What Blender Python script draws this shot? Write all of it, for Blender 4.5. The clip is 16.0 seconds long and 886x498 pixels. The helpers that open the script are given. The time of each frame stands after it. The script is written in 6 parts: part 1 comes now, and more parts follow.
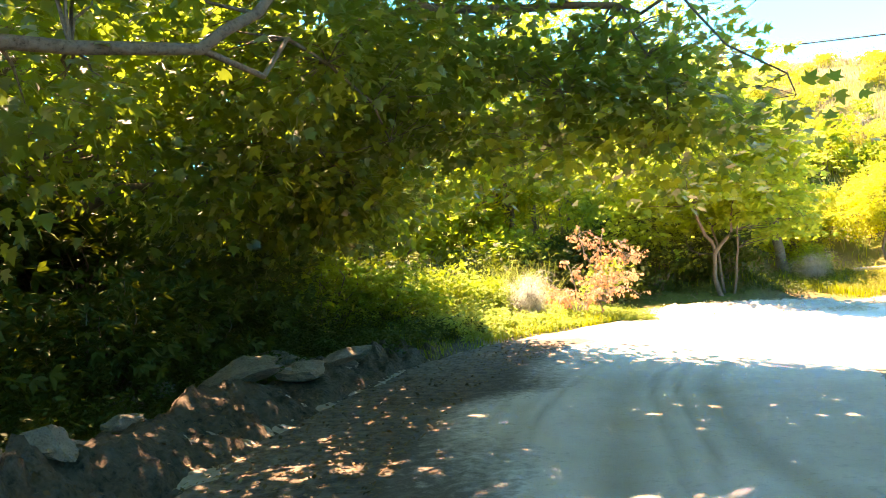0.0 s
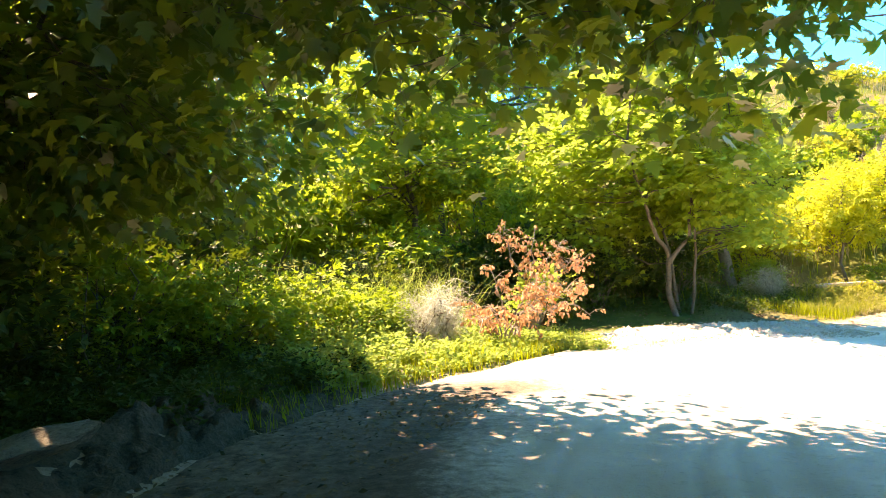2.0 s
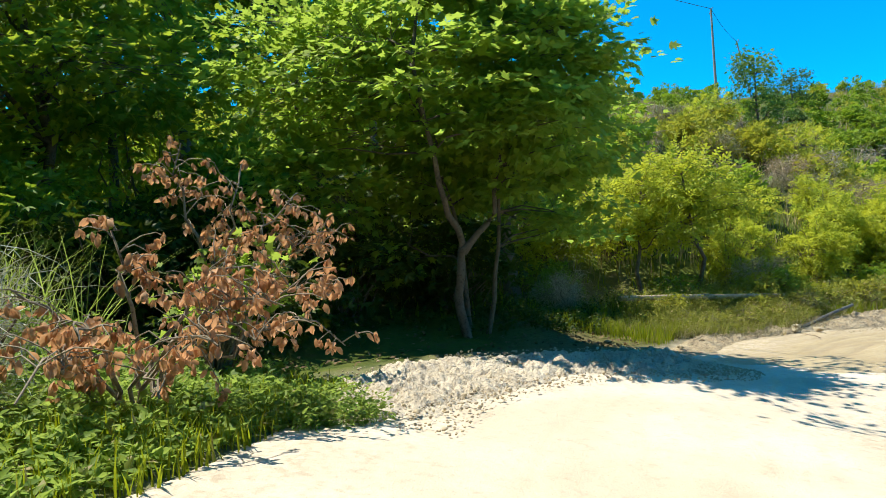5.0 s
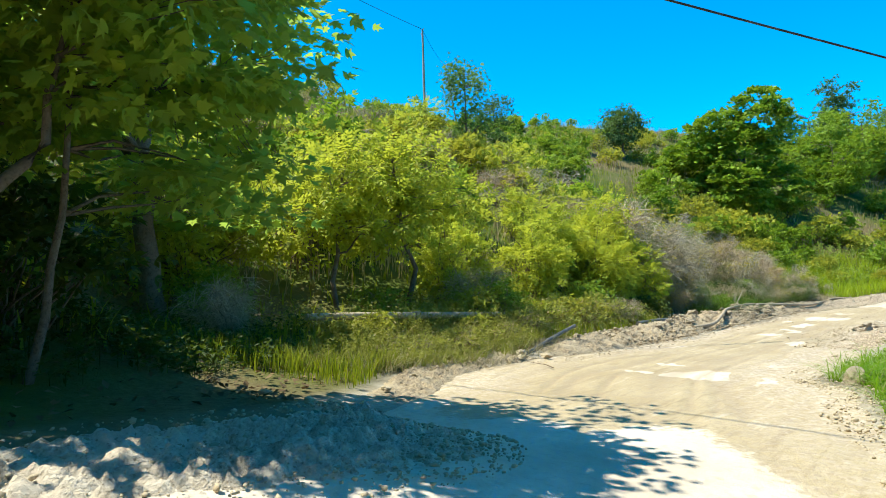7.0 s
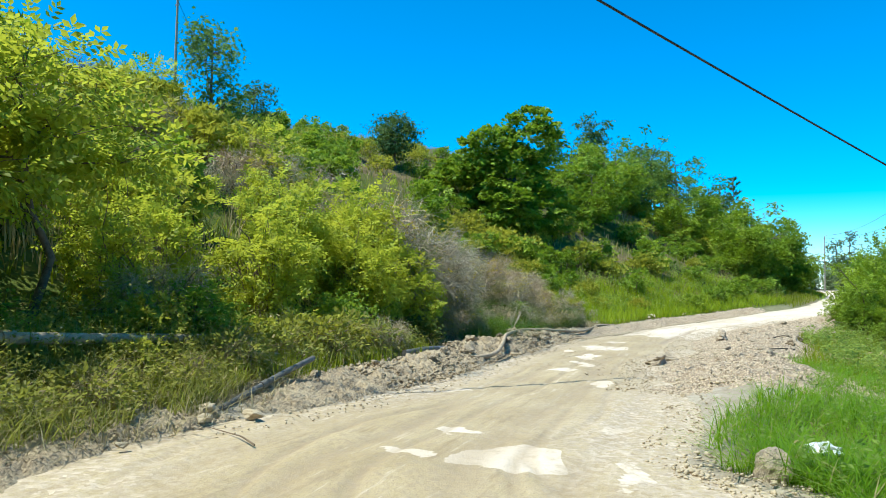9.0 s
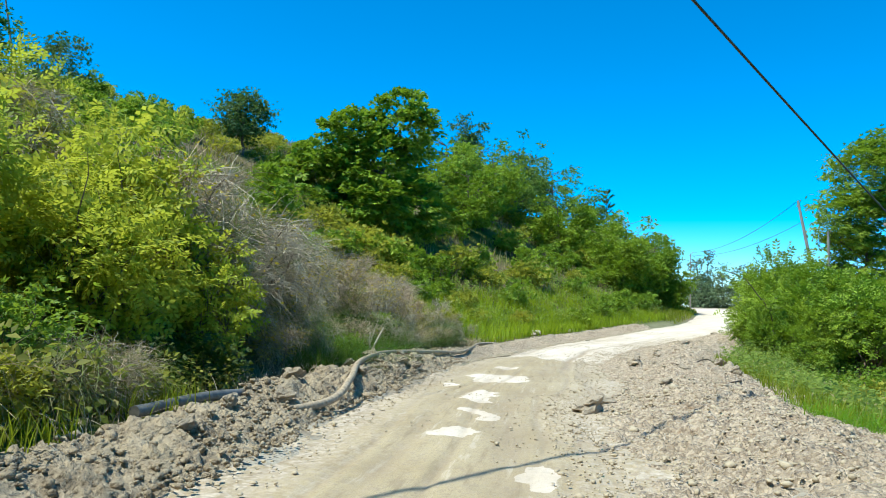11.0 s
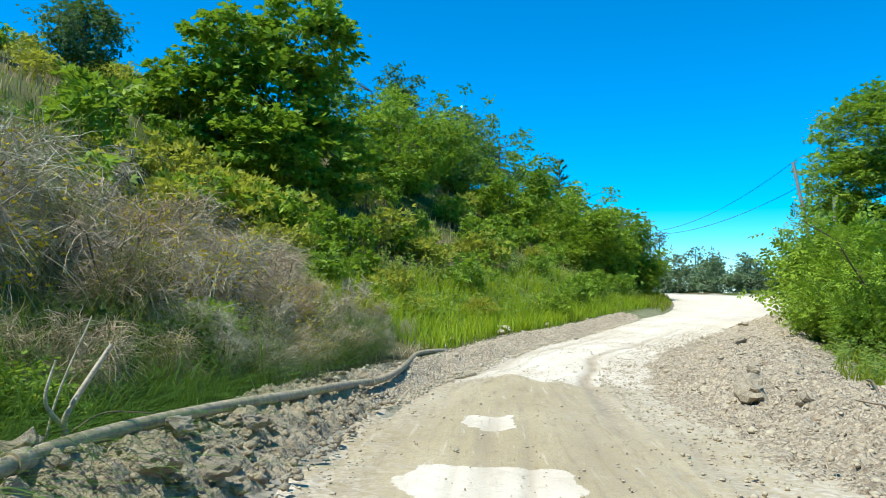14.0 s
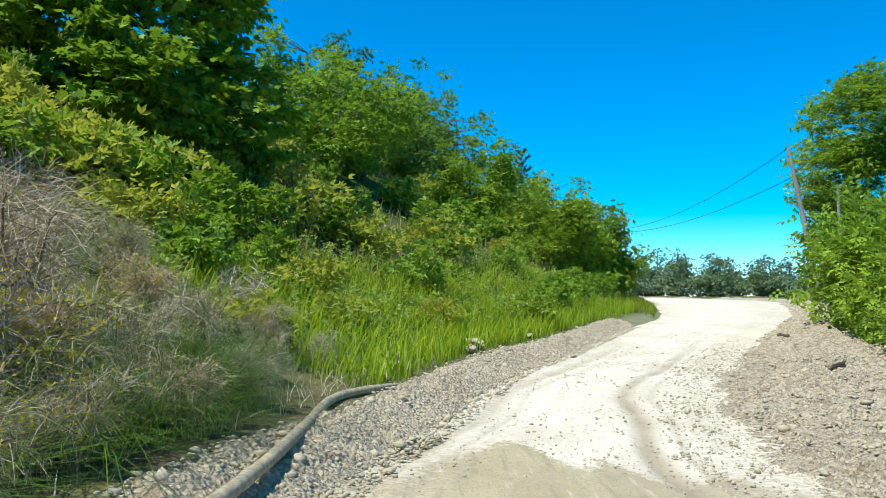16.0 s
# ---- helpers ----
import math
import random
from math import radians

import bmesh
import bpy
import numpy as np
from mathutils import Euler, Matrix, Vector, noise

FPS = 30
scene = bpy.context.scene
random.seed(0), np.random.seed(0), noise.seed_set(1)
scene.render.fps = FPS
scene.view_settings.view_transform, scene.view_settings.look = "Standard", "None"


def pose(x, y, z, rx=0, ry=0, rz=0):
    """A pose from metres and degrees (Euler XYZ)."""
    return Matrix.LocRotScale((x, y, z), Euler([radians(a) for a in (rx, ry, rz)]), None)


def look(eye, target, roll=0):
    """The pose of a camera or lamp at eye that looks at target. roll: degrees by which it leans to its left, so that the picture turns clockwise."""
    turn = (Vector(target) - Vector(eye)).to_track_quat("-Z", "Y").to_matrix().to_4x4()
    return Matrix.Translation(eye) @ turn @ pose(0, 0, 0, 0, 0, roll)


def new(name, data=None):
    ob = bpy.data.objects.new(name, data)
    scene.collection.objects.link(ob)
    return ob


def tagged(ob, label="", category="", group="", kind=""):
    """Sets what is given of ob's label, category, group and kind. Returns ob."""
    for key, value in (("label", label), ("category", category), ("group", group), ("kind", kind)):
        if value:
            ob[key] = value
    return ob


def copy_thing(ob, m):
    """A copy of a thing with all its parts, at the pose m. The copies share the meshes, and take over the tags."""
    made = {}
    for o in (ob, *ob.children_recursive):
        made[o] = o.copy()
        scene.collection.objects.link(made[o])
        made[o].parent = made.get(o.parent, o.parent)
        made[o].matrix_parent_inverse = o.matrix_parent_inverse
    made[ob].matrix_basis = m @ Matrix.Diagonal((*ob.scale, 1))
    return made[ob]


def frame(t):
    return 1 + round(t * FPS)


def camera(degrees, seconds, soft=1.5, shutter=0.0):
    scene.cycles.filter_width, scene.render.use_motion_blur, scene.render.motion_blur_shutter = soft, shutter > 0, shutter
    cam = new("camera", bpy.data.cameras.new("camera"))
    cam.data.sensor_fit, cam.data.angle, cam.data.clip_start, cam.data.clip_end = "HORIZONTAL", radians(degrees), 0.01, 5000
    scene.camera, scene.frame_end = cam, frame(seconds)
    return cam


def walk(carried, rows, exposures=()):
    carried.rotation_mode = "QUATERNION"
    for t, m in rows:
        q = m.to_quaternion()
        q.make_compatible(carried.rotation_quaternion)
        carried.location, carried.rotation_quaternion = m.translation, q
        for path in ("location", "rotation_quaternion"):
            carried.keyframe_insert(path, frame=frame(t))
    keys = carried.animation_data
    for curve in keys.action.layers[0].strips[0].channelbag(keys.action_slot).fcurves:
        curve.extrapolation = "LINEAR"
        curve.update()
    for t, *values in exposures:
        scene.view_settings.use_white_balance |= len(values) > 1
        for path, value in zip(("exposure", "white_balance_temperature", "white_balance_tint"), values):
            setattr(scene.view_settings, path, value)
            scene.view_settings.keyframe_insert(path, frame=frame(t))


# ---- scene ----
cam = camera(63.9, 16.0, soft=0.3)
METRES, EYE, TILT, LEAN, TURN = 45.0, 1.5, 0.0, 0.0, 0.0
ROWS = [
    (0.0, 0.0, 0.0, 0.0, 0.21, 1.58, 7.49),
    (0.5, 0.0015, 0.0245, -0.0015, -2.57, 1.95, 8.0),
    (1.0, 0.0042, 0.0529, -0.0035, -5.94, 1.99, 7.87),
    (1.5, 0.0078, 0.083, -0.0047, -7.89, 2.12, 7.55),
    (2.0, 0.0107, 0.1125, -0.006, -7.62, 2.14, 6.76),
    (2.5, 0.0135, 0.1406, -0.0069, -7.92, 2.02, 6.32),
    (3.0, 0.0172, 0.1669, -0.0084, -9.65, 2.48, 5.71),
    (5.5, 0.0712, 0.2724, -0.0151, -34.32, 0.35, 3.29),
    (6.0, 0.0885, 0.2914, -0.0174, -40.09, 0.54, 2.84),
    (6.5, 0.108, 0.3087, -0.0194, -46.06, 0.61, 2.36),
    (7.0, 0.1304, 0.3249, -0.0219, -51.69, 1.04, 1.96),
    (7.5, 0.1543, 0.339, -0.0237, -57.04, 1.53, 1.26),
    (8.0, 0.1793, 0.3514, -0.0253, -61.97, 1.84, 0.35),
    (8.5, 0.2057, 0.3624, -0.0271, -66.43, 2.09, -0.17),
    (9.0, 0.2344, 0.3724, -0.0286, -70.37, 2.31, -0.86),
    (9.5, 0.2658, 0.3814, -0.03, -73.72, 2.8, -1.22),
    (10.0, 0.2985, 0.3892, -0.0316, -76.53, 3.17, -1.45),
    (12.5, 0.4887, 0.4191, -0.0378, -84.81, 3.45, -1.97),
    (13.0, 0.5283, 0.4233, -0.0393, -85.27, 3.12, -1.63),
    (13.5, 0.5665, 0.4271, -0.0409, -85.73, 2.98, -1.43),
    (14.0, 0.6045, 0.4304, -0.0422, -86.36, 3.1, -1.02),
    (14.5, 0.6415, 0.4332, -0.0433, -87.21, 3.81, -1.16),
    (15.0, 0.6773, 0.4344, -0.044, -88.07, 4.37, -0.69),
    (15.5, 0.7113, 0.4352, -0.044, -89.25, 4.28, -1.24),
    (16.0, 0.747, 0.4358, -0.0455, -90.24, 3.48, -1.12),
]
walk(cam, [(t, pose(0, 0, EYE, TILT, LEAN, TURN) @ pose(METRES * x, METRES * y, METRES * z, 90 + pitch, roll, yaw)) for t, x, y, z, yaw, pitch, roll in ROWS],
     exposures=[(0.0, 3.5, 11500, 41), (1.0, 3.4, 11400, 39), (2.0, 2.87, 10400, 32), (3.2, 1.85, 9700, 24), (4.3, 1.4, 7700, 10), (5.3, 0.92, 6700, 4), (7.0, 1.13, 6650, 2), (8.0, 1.0, 6350, 1), (12.3, 0.78, 6000, 0), (16.0, 0.74, 6000, 0)])
# ---------------------------------------------------------------- world, sun
SUN_DIR = Vector((-0.26, 0.38, 1.0)).normalized()      # towards the sun
world = bpy.data.worlds.new("sky")
scene.world = world
world.use_nodes = True
wn, wl = world.node_tree.nodes, world.node_tree.links
wn.clear()
sky = wn.new("ShaderNodeTexSky")
sky.sky_type, sky.sun_disc = "NISHITA", False
sky.sun_elevation = math.asin(SUN_DIR.z)
sky.sun_rotation = math.atan2(SUN_DIR.x, SUN_DIR.y)
sky.altitude = 700
sky.air_density, sky.dust_density, sky.ozone_density = 0.7, 0.0, 5.0
sat = wn.new("ShaderNodeHueSaturation")
sat.inputs["Saturation"].default_value = 1.5
sat.inputs["Hue"].default_value = 0.49
bg = wn.new("ShaderNodeBackground")
bg.inputs["Strength"].default_value = 0.15
wout = wn.new("ShaderNodeOutputWorld")
wl.new(sky.outputs[0], sat.inputs["Color"])
wl.new(sat.outputs[0], bg.inputs[0])
wl.new(bg.outputs[0], wout.inputs[0])

sun = new("sun", bpy.data.lights.new("sun", "SUN"))
sun.data.energy, sun.data.angle, sun.data.color = 3.8, radians(0.5), (1.0, 0.95, 0.86)
sun.matrix_world = look(SUN_DIR * 60, (0, 0, 0))


# ---------------------------------------------------------------- materials
def nodes_of(name):
    m = bpy.data.materials.new(name)
    m.use_nodes = True
    nt = m.node_tree
    return m, nt, nt.nodes["Principled BSDF"]


def add(nt, kind, **vals):
    n = nt.nodes.new(kind)
    for k, v in vals.items():
        n.inputs[k.replace("_", " ")].default_value = v
    return n


def mixc(nt, fac, a, b, mode="MIX"):
    n = nt.nodes.new("ShaderNodeMix")
    n.data_type, n.blend_type = "RGBA", mode
    for sock, v in ((n.inputs[0], fac), (n.inputs[6], a), (n.inputs[7], b)):
        if isinstance(v, bpy.types.NodeSocket):
            nt.links.new(v, sock)
        elif isinstance(v, (int, float)):
            sock.default_value = v
        else:
            sock.default_value = (*v, 1)
    return n.outputs[2]


def ramp(nt, src, lo, hi):
    n = nt.nodes.new("ShaderNodeMapRange")
    n.inputs[1].default_value, n.inputs[2].default_value = lo, hi
    nt.links.new(src, n.inputs[0])
    return n.outputs[0]


def noise_tex(nt, coord, scale, detail=4.0, rough=0.55):
    n = add(nt, "ShaderNodeTexNoise", Scale=scale, Detail=detail, Roughness=rough)
    nt.links.new(coord, n.inputs["Vector"])
    return n.outputs["Fac"]


def surface(name, dark, light, coarse=1.0, fine=12.0, rough=0.9, bump=0.3, bump_dist=0.02, pits=None, spec=0.2, vary=0.0):
    """A rough mineral or bark surface: two scales of mottling and relief."""
    m, nt, bsdf = nodes_of(name)
    co = nt.nodes.new("ShaderNodeTexCoord").outputs["Object"]
    a, b = noise_tex(nt, co, coarse), noise_tex(nt, co, fine, 6.0, 0.65)
    c = mixc(nt, ramp(nt, a, 0.35, 0.65), dark, light)
    c = mixc(nt, ramp(nt, b, 0.3, 0.75), c, tuple(min(1, v * 1.35) for v in light))
    c = mixc(nt, ramp(nt, b, 0.42, 0.25), c, tuple(v * 0.6 for v in dark))
    relief = b
    if pits:
        v = add(nt, "ShaderNodeTexVoronoi", Scale=pits)
        nt.links.new(co, v.inputs["Vector"])
        pebble = mixc(nt, ramp(nt, v.outputs["Color"], 0.15, 0.85), tuple(x * 0.75 for x in dark), tuple(min(1, x * 1.5) for x in light))
        c = mixc(nt, 0.55, c, pebble)
        brown = noise_tex(nt, co, 2.6, 5.0, 0.7)
        c = mixc(nt, ramp(nt, brown, 0.56, 0.72), c, (dark[0] * 0.85, dark[1] * 0.75, dark[2] * 0.65))
        mx = nt.nodes.new("ShaderNodeMath")
        mx.operation = "SUBTRACT"
        nt.links.new(b, mx.inputs[0])
        nt.links.new(v.outputs["Distance"], mx.inputs[1])
        relief = mx.outputs[0]
    if vary:
        r = nt.nodes.new("ShaderNodeObjectInfo").outputs["Random"]
        c = mixc(nt, ramp(nt, r, -1.0, 1.0 / vary), c, light)
    nt.links.new(c, bsdf.inputs["Base Color"])
    bsdf.inputs["Roughness"].default_value = rough
    bsdf.inputs["Specular IOR Level"].default_value = spec
    bp = add(nt, "ShaderNodeBump", Strength=bump, Distance=bump_dist)
    nt.links.new(relief, bp.inputs["Height"])
    nt.links.new(bp.outputs[0], bsdf.inputs["Normal"])
    return m


def leaf_mat(name, dark, light, through_col, trans=0.45, gloss=0.6, dry=None, spec=0.22):
    """A leaf: diffuse and translucent, each blade a little different."""
    m, nt, bsdf = nodes_of(name)
    geo, info = nt.nodes.new("ShaderNodeNewGeometry"), nt.nodes.new("ShaderNodeObjectInfo")
    co = nt.nodes.new("ShaderNodeTexCoord").outputs["Object"]
    c = mixc(nt, geo.outputs["Random Per Island"], dark, light)
    c = mixc(nt, ramp(nt, noise_tex(nt, co, 0.9, 2.0), 0.45, 0.85), c, light)
    tint = mixc(nt, info.outputs["Random"], (0.82, 0.92, 0.9), (1.15, 1.06, 0.95))
    c = mixc(nt, 1.0, c, tint, "MULTIPLY")
    if dry:
        c = mixc(nt, ramp(nt, geo.outputs["Random Per Island"], 0.93, 0.97), c, dry)
    nt.links.new(c, bsdf.inputs["Base Color"])
    bsdf.inputs["Roughness"].default_value = gloss
    bsdf.inputs["Specular IOR Level"].default_value = spec
    tr = nt.nodes.new("ShaderNodeBsdfTranslucent")
    tcol = mixc(nt, geo.outputs["Random Per Island"], through_col, tuple(v * 0.7 for v in through_col))
    nt.links.new(tcol, tr.inputs["Color"])
    mx = nt.nodes.new("ShaderNodeMixShader")
    mx.inputs[0].default_value = trans
    nt.links.new(bsdf.outputs[0], mx.inputs[1])
    nt.links.new(tr.outputs[0], mx.inputs[2])
    nt.links.new(mx.outputs[0], nt.nodes["Material Output"].inputs["Surface"])
    return m


def plain(name, col, rough=0.6, metal=0.0, fine=25.0, amount=0.25, spec=0.5):
    m, nt, bsdf = nodes_of(name)
    co = nt.nodes.new("ShaderNodeTexCoord").outputs["Object"]
    c = mixc(nt, ramp(nt, noise_tex(nt, co, fine), 0.3, 0.7), tuple(v * (1 - amount) for v in col), tuple(min(1, v * (1 + amount)) for v in col))
    c = mixc(nt, ramp(nt, noise_tex(nt, co, fine / 9), 0.5, 0.8), c, tuple(v * 0.6 + 0.12 for v in col))
    nt.links.new(c, bsdf.inputs["Base Color"])
    bsdf.inputs["Roughness"].default_value, bsdf.inputs["Metallic"].default_value = rough, metal
    bsdf.inputs["Specular IOR Level"].default_value = spec
    return m


def road_material():
    """Pale limestone dust, damp tan mud by the attribute 'wet', wheel marks by 'rut'."""
    m, nt, bsdf = nodes_of("limestone_road")
    co = nt.nodes.new("ShaderNodeTexCoord").outputs["Object"]
    wet, rut, grav, soil = (nt.nodes.new("ShaderNodeAttribute") for _ in range(4))
    wet.attribute_name, rut.attribute_name, grav.attribute_name, soil.attribute_name = "wet", "rut", "gravel", "soil"
    n1, n2, n3 = noise_tex(nt, co, 0.7, 5), noise_tex(nt, co, 9, 6, 0.7), noise_tex(nt, co, 60, 4, 0.7)
    dust = mixc(nt, ramp(nt, n1, 0.35, 0.7), (0.61, 0.505, 0.385), (0.75, 0.655, 0.53))
    dust = mixc(nt, ramp(nt, n2, 0.55, 0.8), dust, (0.44, 0.37, 0.28))
    dust = mixc(nt, ramp(nt, n3, 0.62, 0.75), dust, (0.72, 0.69, 0.63))
    dust = mixc(nt, ramp(nt, n3, 0.40, 0.30), dust, (0.44, 0.36, 0.27))
    mud = mixc(nt, ramp(nt, n1, 0.35, 0.65), (0.39, 0.300, 0.162), (0.48, 0.385, 0.225))
    mud = mixc(nt, ramp(nt, n2, 0.5, 0.8), mud, (0.29, 0.215, 0.135))
    mud = mixc(nt, ramp(nt, n3, 0.50, 0.68), mud, (0.27, 0.20, 0.125))
    stretch = nt.nodes.new("ShaderNodeMapping")
    stretch.inputs["Scale"].default_value = (0.5, 5.0, 1.0)
    stretch.inputs["Rotation"].default_value = (0, 0, radians(4))
    nt.links.new(co, stretch.inputs["Vector"])
    streak = noise_tex(nt, stretch.outputs[0], 1.6, 6, 0.7)
    mud = mixc(nt, ramp(nt, streak, 0.54, 0.66), mud, (0.30, 0.225, 0.125))
    mud = mixc(nt, ramp(nt, streak, 0.42, 0.34), mud, (0.54, 0.45, 0.31))
    add2 = nt.nodes.new("ShaderNodeMath")
    add2.operation = "ADD"
    w2 = ramp(nt, n2, -0.05, 1.05)
    nt.links.new(wet.outputs["Fac"], add2.inputs[0])
    nt.links.new(w2, add2.inputs[1])
    fac = ramp(nt, add2.outputs[0], 0.92, 1.08)
    c = mixc(nt, fac, dust, mud)
    c = mixc(nt, rut.outputs["Fac"], c, (0.30, 0.225, 0.14))
    # brown soil, mixed darker than its own tone to carry the shade
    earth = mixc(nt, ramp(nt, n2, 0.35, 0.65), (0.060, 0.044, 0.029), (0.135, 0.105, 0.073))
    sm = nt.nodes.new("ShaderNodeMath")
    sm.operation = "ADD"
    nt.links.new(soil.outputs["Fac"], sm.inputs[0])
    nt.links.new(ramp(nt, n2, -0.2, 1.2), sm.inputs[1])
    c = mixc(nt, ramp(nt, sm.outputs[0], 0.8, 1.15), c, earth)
    gv = add(nt, "ShaderNodeTexVoronoi", Scale=22.0)
    nt.links.new(co, gv.inputs["Vector"])
    stone = mixc(nt, gv.outputs["Color"], (0.35, 0.27, 0.185), (0.66, 0.56, 0.43))
    gm = nt.nodes.new("ShaderNodeMath")
    gm.operation = "MULTIPLY"
    nt.links.new(grav.outputs["Fac"], gm.inputs[0])
    nt.links.new(ramp(nt, n2, 0.35, 0.6), gm.inputs[1])
    c = mixc(nt, gm.outputs[0], c, stone)
    nt.links.new(c, bsdf.inputs["Base Color"])
    r = nt.nodes.new("ShaderNodeMapRange")
    r.inputs[3].default_value, r.inputs[4].default_value = 0.95, 0.62
    nt.links.new(fac, r.inputs[0])
    nt.links.new(r.outputs[0], bsdf.inputs["Roughness"])
    bsdf.inputs["Specular IOR Level"].default_value = 0.25
    b1 = add(nt, "ShaderNodeBump", Strength=0.55, Distance=0.03)
    nt.links.new(n2, b1.inputs["Height"])
    b2 = add(nt, "ShaderNodeBump", Strength=0.5, Distance=0.012)
    nt.links.new(n3, b2.inputs["Height"])
    nt.links.new(b1.outputs[0], b2.inputs["Normal"])
    nt.links.new(b2.outputs[0], bsdf.inputs["Normal"])
    return m


def ground_material():
    """Soil, straw and low growth, with bare earth by the attribute 'bare'."""
    m, nt, bsdf = nodes_of("hillside_soil")
    co = nt.nodes.new("ShaderNodeTexCoord").outputs["Object"]
    bare = nt.nodes.new("ShaderNodeAttribute")
    bare.attribute_name = "bare"
    n1, n2, n3 = noise_tex(nt, co, 0.12, 4), noise_tex(nt, co, 1.6, 6, 0.7), noise_tex(nt, co, 16, 5, 0.7)
    green = mixc(nt, ramp(nt, n2, 0.35, 0.65), (0.055, 0.085, 0.018), (0.13, 0.15, 0.03))
    straw = mixc(nt, ramp(nt, n3, 0.35, 0.65), (0.11, 0.085, 0.04), (0.21, 0.17, 0.09))
    c = mixc(nt, ramp(nt, n1, 0.46, 0.6), green, straw)
    c = mixc(nt, ramp(nt, n2, 0.55, 0.72), c, (0.10, 0.075, 0.04))
    earth = mixc(nt, ramp(nt, n2, 0.35, 0.65), (0.30, 0.25, 0.18), (0.47, 0.42, 0.33))
    earth = mixc(nt, ramp(nt, n3, 0.5, 0.75), earth, (0.24, 0.19, 0.13))
    c = mixc(nt, bare.outputs["Fac"], c, earth)
    nt.links.new(c, bsdf.inputs["Base Color"])
    bsdf.inputs["Roughness"].default_value = 1.0
    bsdf.inputs["Specular IOR Level"].default_value = 0.1
    bp = add(nt, "ShaderNodeBump", Strength=0.8, Distance=0.05)
    nt.links.new(n3, bp.inputs["Height"])
    nt.links.new(bp.outputs[0], bsdf.inputs["Normal"])
    return m


M_ROAD, M_GROUND = road_material(), ground_material()
M_SPOIL = surface("spoil_earth", (0.14, 0.102, 0.063), (0.45, 0.365, 0.245), 2.2, 26, 0.95, 1.0, 0.06)
M_GRAVEL = surface("gravel", (0.29, 0.215, 0.14), (0.51, 0.41, 0.29), 1.3, 30, 0.95, 1.0, 0.05, pits=24.0)
M_HEAP = surface("pale_heap", (0.34, 0.275, 0.195), (0.60, 0.52, 0.41), 2.2, 30, 0.95, 1.0, 0.04)
M_STONE = surface("limestone", (0.25, 0.198, 0.128), (0.46, 0.382, 0.265), 2.5, 18, 0.9, 0.5, 0.02, vary=0.8)
M_CLOD = surface("dry_mud", (0.25, 0.19, 0.125), (0.45, 0.37, 0.265), 3.0, 12, 0.95, 0.8, 0.05, vary=0.8)
# darkened past the soil's own tone to carry the bank's shade
M_SHADE_SOIL = surface("shade_darkened_soil", (0.040, 0.029, 0.019), (0.105, 0.080, 0.054), 2.0, 16, 0.95, 1.0, 0.06)
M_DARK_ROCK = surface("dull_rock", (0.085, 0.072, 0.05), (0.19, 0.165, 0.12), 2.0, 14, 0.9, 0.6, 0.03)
M_BARK = surface("bark", (0.065, 0.05, 0.036), (0.15, 0.12, 0.09), 5, 30, 0.9, 0.6, 0.02)
M_BARK_PALE = surface("pale_bark", (0.13, 0.105, 0.075), (0.27, 0.23, 0.175), 4, 26, 0.85, 0.4, 0.015)
M_STICK = surface("dry_stick", (0.26, 0.21, 0.15), (0.48, 0.41, 0.31), 8, 40, 0.9, 0.3, 0.01)
M_TWIG = surface("twig_bark", (0.09, 0.065, 0.045), (0.17, 0.13, 0.09), 8, 40, 0.9, 0.3, 0.01)
M_POLE = surface("weathered_pole", (0.16, 0.135, 0.11), (0.30, 0.265, 0.22), 2, 30, 0.85, 0.4, 0.01)
M_CABLE = plain("black_cable", (0.022, 0.02, 0.022), 0.5)
M_PIPE = plain("dusty_grey_pipe", (0.385, 0.305, 0.205), 0.9, fine=18, amount=0.35, spec=0.12)
M_PIPE_DARK = plain("dark_plastic_pipe", (0.115, 0.110, 0.095), 0.6, fine=12, amount=0.45)
M_BAG = plain("white_plastic", (0.62, 0.64, 0.62), 0.4)
M_CERAMIC = plain("insulator_glaze", (0.30, 0.22, 0.16), 0.3)

L_PLANE = leaf_mat("plane_leaf", (0.034, 0.075, 0.012), (0.370, 0.480, 0.050), (0.60, 0.80, 0.12), 0.45)
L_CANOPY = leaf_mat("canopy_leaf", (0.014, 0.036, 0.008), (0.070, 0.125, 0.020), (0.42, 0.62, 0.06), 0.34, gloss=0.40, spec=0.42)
L_GROVE = leaf_mat("grove_leaf", (0.036, 0.072, 0.009), (0.230, 0.310, 0.035), (0.56, 0.71, 0.06), 0.42)
L_YELLOW = leaf_mat("acacia_leaf", (0.034, 0.060, 0.007), (0.475, 0.510, 0.042), (0.82, 0.86, 0.08), 0.38)
L_BROOMLEAF = leaf_mat("broom_leaf", (0.095, 0.130, 0.015), (0.450, 0.440, 0.060), (0.680, 0.680, 0.070), 0.36)
L_GREEN = leaf_mat("shrub_leaf", (0.044, 0.086, 0.006), (0.270, 0.385, 0.040), (0.50, 0.68, 0.05), 0.32)
L_DARK = leaf_mat("dark_leaf", (0.020, 0.050, 0.008), (0.310, 0.430, 0.030), (0.40, 0.58, 0.035), 0.28)
# leaf colour darkened to carry the shade of bank and undergrowth
L_SHADED = leaf_mat("shade_darkened_leaf", (0.016, 0.034, 0.007), (0.065, 0.098, 0.014), (0.18, 0.26, 0.02), 0.22)
L_TUFT = leaf_mat("broom_grass", (0.024, 0.056, 0.007), (0.110, 0.220, 0.022), (0.24, 0.35, 0.03), 0.28)
